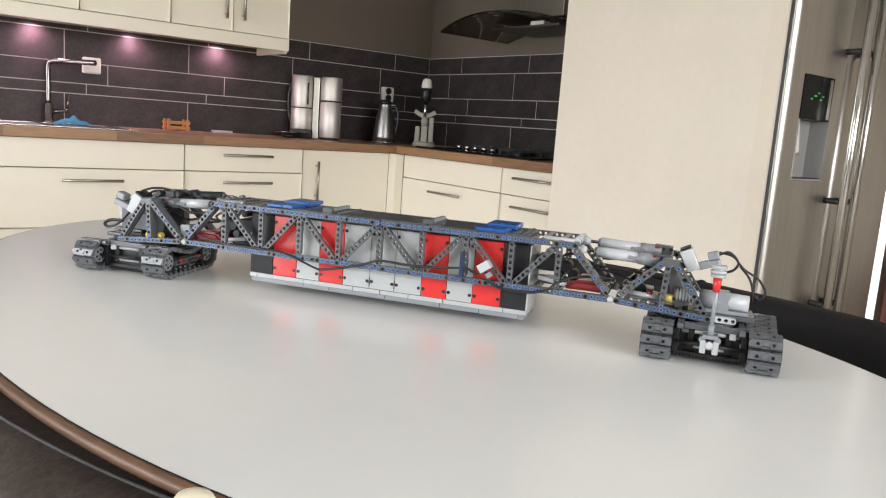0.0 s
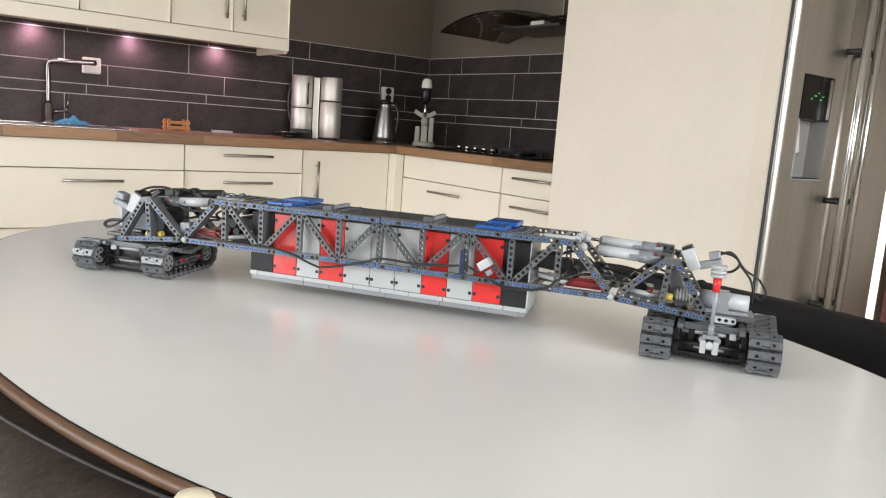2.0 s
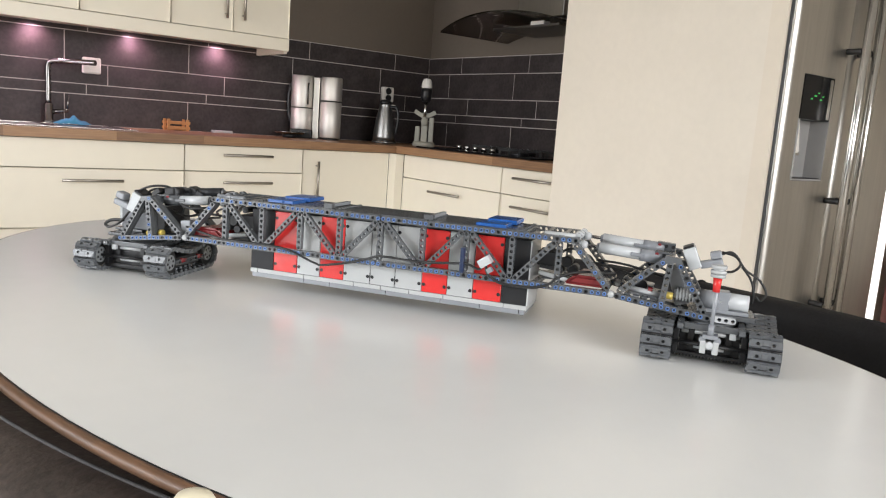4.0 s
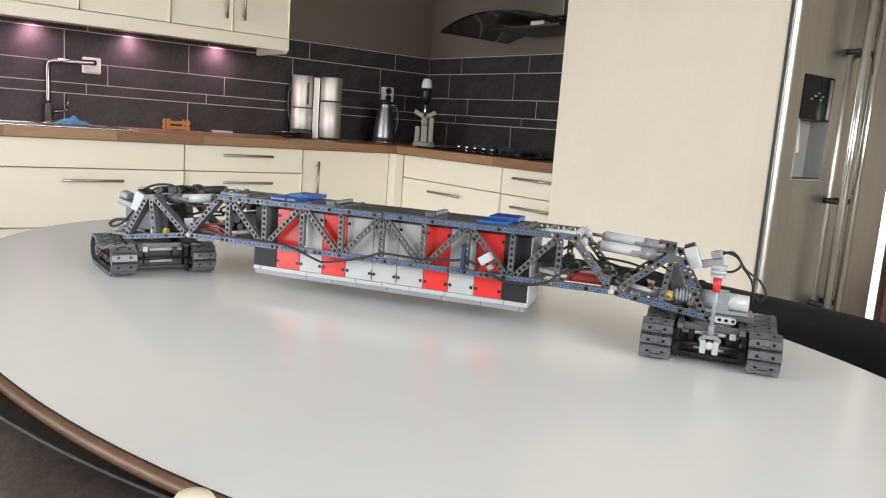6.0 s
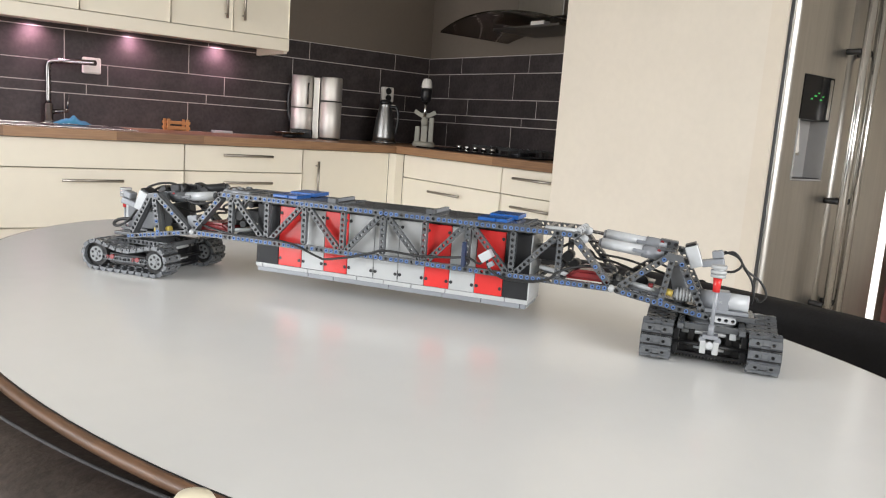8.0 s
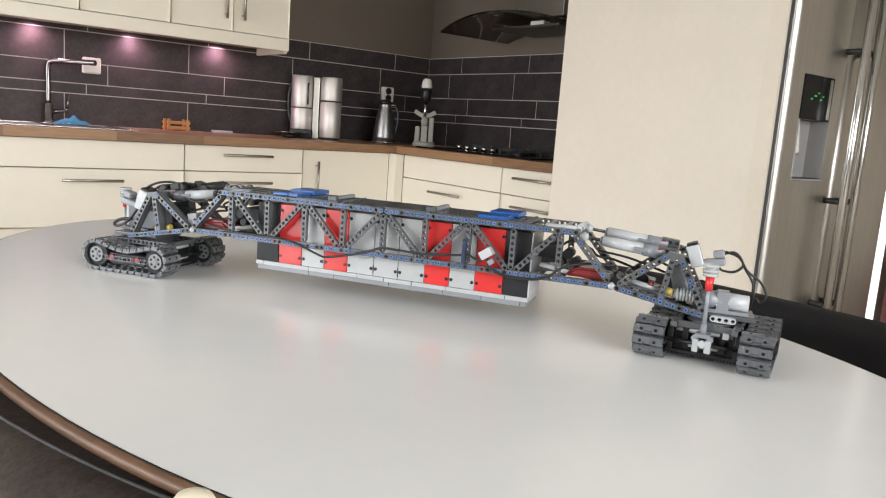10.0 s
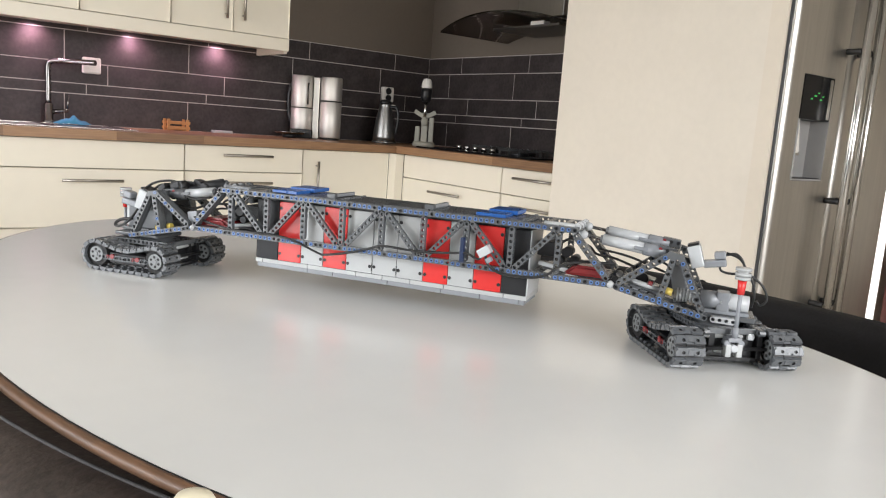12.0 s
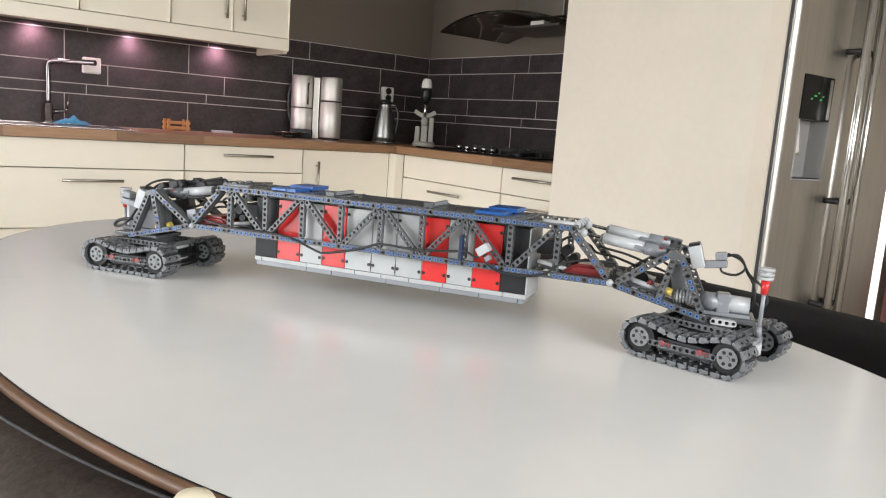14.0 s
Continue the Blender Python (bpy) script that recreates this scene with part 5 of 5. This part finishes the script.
    for z, r in ((113.2, 9), (118, 9.4), (124, 9.4)):
        mcyl((63, 0, z), (63, 0, z + 3.8), r, seg=20, bm=bmm)
    mcyl((63, 0, 113.2), (63, 0, 128), 6.5, seg=16, bm=bmm)
    part("pole_cap", bmm, TWHITE, root, "stacked white discs on the pole")
    return root, moving, wheels


centre = truss()
right_arm, left_arm = arm(1), arm(-1)
right_fittings(right_arm), left_fittings(left_arm)
actuators = []
for e, y, za, zc in ACT:
    dark = e < 0 and y < 0
    actuators.append((actuator(DGREYBOX if dark else LGREY, MGREY if e > 0 else DGREY), actuator_rod(), e, y, za, zc))
right_seat, left_seat = right_saddle(), left_saddle()
right_bogie, right_links, right_wheels = bogie()
left_bogie, left_links, left_wheels = bogie()


# ---------------- tiles and floor pieces ----------------
TILES = {}


def tile(parent, length, height, m):
    key = (round(length, 4), round(height, 4))
    if key not in TILES:
        TILES[key] = put("tile", B(0.0022, length - 0.0022, -0.009, 0.0, 0.0022, height - 0.0022, bev=0.0006), SLATE)
    part("tile", TILES[key], None, parent, m=m)


def tiled(name, x_end, run, m0, skip=None):
    """Five courses of slate strips on a bed of pale grout. run: first joint of each course."""
    bed = thing(name, B(0, x_end, -0.0080, -0.0005, 0.9005, 1.4515), JOINT, "charcoal slate strip tiles with pale grout", "tiles", kind="structure")
    bed.matrix_basis = m0
    for (z, h), first in zip(((0.9, 0.15), (1.05, 0.05), (1.10, 0.10), (1.20, 0.15), (1.35, 0.10)), run):
        x = first - 0.6 * math.ceil(first / 0.6)
        while x < x_end - 0.002:
            a, b = max(0.001, x), min(x_end - 0.001, x + 0.6)
            if b - a > 0.004:
                tile(bed, b - a, h, Matrix.Translation((a, -0.0005, z)))
            x += 0.6


tiled("backsplash_north", XR + 0.40 - 0.012, (1.825, 1.924, 1.423, 1.826, 2.53), pose(-0.40, YB, 0))
tiled("backsplash_east", YB - PY1 - 0.004, (0.235, 0.317, 0.426, 0.228, 0.341), Matrix.Translation((XR, YB, 0)) @ pose(0, 0, 0, 0, 0, -90))
SLABS = put("floor_tile", B(0.002, 0.598, 0.002, 0.598, 0, 0.006, bev=0.001), FLOOR)
for i in range(11):
    for j in range(11):
        part("floor_tile", SLABS, None, floor, m=pose(-2.6 + 0.6 * i, -2.4 + 0.6 * j, 0.0))


# ---------------- motion ----------------
def ease(rows, t):
    """Value at t between (time, value) rows, joined by smooth monotone pieces."""
    if t <= rows[0][0]:
        return rows[0][1]
    for (a, u), (b, v) in zip(rows, rows[1:]):
        if t <= b:
            return u + (v - u) * (t - a) / (b - a)
    return rows[-1][1]


LIFT = ((0, 0), (3, 4.9), (5.5, 8.9), (8, 13.1), (10.5, 17.3), (12, 20.2), (14, 23.3))
# yaw of the middle in degrees, and the sideways way of its hob end
YAW = ((0, 0), (3.6, 0), (5.5, -0.40), (6, -0.65), (6.5, -0.9), (7, -1.12), (7.5, -1.22), (8, -1.24), (10.2, -1.33), (10.5, -1.38), (11, -1.66), (11.5, -2.0), (12, -2.28), (12.5, -2.45), (13, -2.6), (13.5, -2.68), (14, -2.72))
SIDEWAY = ((0, 0), (3.6, 0), (5.5, 3.5), (7.5, 5.5), (10.2, 5.5), (10.5, 5.0), (11, 1.8), (11.5, -2.0), (12, -5.0), (12.5, -7.8), (13, -9.8), (13.5, -11.2), (14, -11.8))
HOB_END = ((0, -15.5), (10.3, -15.5), (11.5, -17), (12.5, -20), (13.5, -26), (14, -29.2))
LEFT_TURN = ((0, -86), (3.9, -86), (4.4, -79), (5.3, -57.5), (5.8, -42), (6.3, -28.5), (6.8, -14.5), (7.2, -5), (7.5, -0.3), (7.7, 0.6), (14, 0.6))
RIGHT_TURN = ((0, -91.5), (8.6, -91.5), (9.2, -94), (9.9, -99.6), (10.25, -99.6), (10.5, -95.5), (11, -85), (11.5, -75.5), (12, -64.5), (12.5, -53), (13, -43), (13.5, -33), (14, -23.5))
TIMES = [0, 1, 2, 3, 3.4, 3.8, 4.3, 4.8, 5.3, 5.8, 6.3, 6.8, 7.2, 7.5, 7.7, 8.2, 8.6, 9.2, 9.9, 10.2, 10.5, 11, 11.5, 12, 12.5, 13, 13.5, 14]


def centre_pose(t):
    """The middle, turned about its hob end, shifted and lifted."""
    yaw, px = radians(ease(YAW, t)), 330
    x, y = px - px * math.cos(yaw), -px * math.sin(yaw) - 1.0 + ease(SIDEWAY, t)
    return Matrix.Translation(Vector((x, y, ease(LIFT, t))) * MM) @ pose(0, 0, 0, 0, 0, math.degrees(yaw))


def drift(t, x):
    """How far the middle's long axis has moved sideways at x, in metres."""
    return (centre_pose(t) @ (Vector((x, 0, 0)) * MM)).y + 1.0 * MM


def arm_pose(t, e):
    m = centre_pose(t)
    hinge = m @ (Vector((e * 328, 0, 62)) * MM)
    foot = 54 + (3.0 if e > 0 else 3.2) * ease(LIFT, t) / 22
    tilt = math.degrees(math.asin((hinge.z / MM - foot) / 125))
    turn = m.to_euler().z * (1 if e > 0 else 0.35)
    return Matrix.Translation(hinge) @ pose(0, 0, 0, 0, 0, math.degrees(turn) + (0 if e > 0 else 180)) @ pose(0, 0, 0, 0, tilt, 0)


def aimed(a, b):
    """A pose at a whose x axis points to b, y level."""
    x = (b - a).normalized()
    y = Vector((0, 0, 1)).cross(x).normalized()
    m = Matrix((x, y, x.cross(y))).transposed().to_4x4()
    m.translation = a
    return m


def bogie_pose(t, e):
    if e > 0:
        return pose(0.456 + 0.25 * MM * (ease(HOB_END, t) + 15.5), ease(HOB_END, t) * MM, 0, 0, 0, ease(RIGHT_TURN, t))
    return pose(-0.4325 + 0.002 * ease(((5.8, 0), (7.6, 1)), t), -0.002 + 0.85 * drift(min(t, 8), -432), 0, 0, 0, ease(LEFT_TURN, t) + 180)


def motions():
    walk(centre, [(t, centre_pose(t)) for t in TIMES])
    for ob, e in ((right_arm, 1), (left_arm, -1)):
        walk(ob, [(t, arm_pose(t, e)) for t in TIMES])
    for body, rod, e, y, za, zc in actuators:
        rows, rods = [], []
        for t in TIMES:
            a = arm_pose(t, e) @ (Vector((56, y, za)) * MM)
            c = centre_pose(t) @ (Vector((e * 284, e * y, zc)) * MM)
            rows.append((t, aimed(a, c))), rods.append((t, aimed(c, a)))
        walk(body, rows), walk(rod, rods)
    for ob, e in ((right_bogie, 1), (left_bogie, -1)):
        walk(ob, [(t, bogie_pose(t, e)) for t in TIMES])
    walk(left_seat, [(t, Matrix.Translation((0, 0.7 * drift(t, -440), 0))) for t in TIMES])
    walk(right_seat, [(t, Matrix.Translation((0, (ease(HOB_END, t) + 15.5) * MM, 0))) for t in TIMES])
    # the tracks run against one another while a base turns
    for links, wheels, turn, t0, t1 in ((right_links, right_wheels, RIGHT_TURN, 8.6, 14.0), (left_links, left_wheels, LEFT_TURN, 3.8, 7.8)):
        steps = [0.0, t0] + [t0 + 0.3 * k for k in range(1, 40) if t0 + 0.3 * k < t1 - 0.1] + [t1] + ([14.0] if t1 < 14 else [])
        for ob, y, s in links:
            walk(ob, [(t, link_matrix(y, s + y * radians(ease(turn, t) - turn[0][1]))) for t in steps])
        for ob, x, y in wheels:
            walk(ob, [(t, Matrix.Translation(Vector((x, y, ZW)) * MM) @ pose(0, 0, 0, 0, -y * (ease(turn, t) - turn[0][1]) / RW, 0)) for t in steps])


motions()
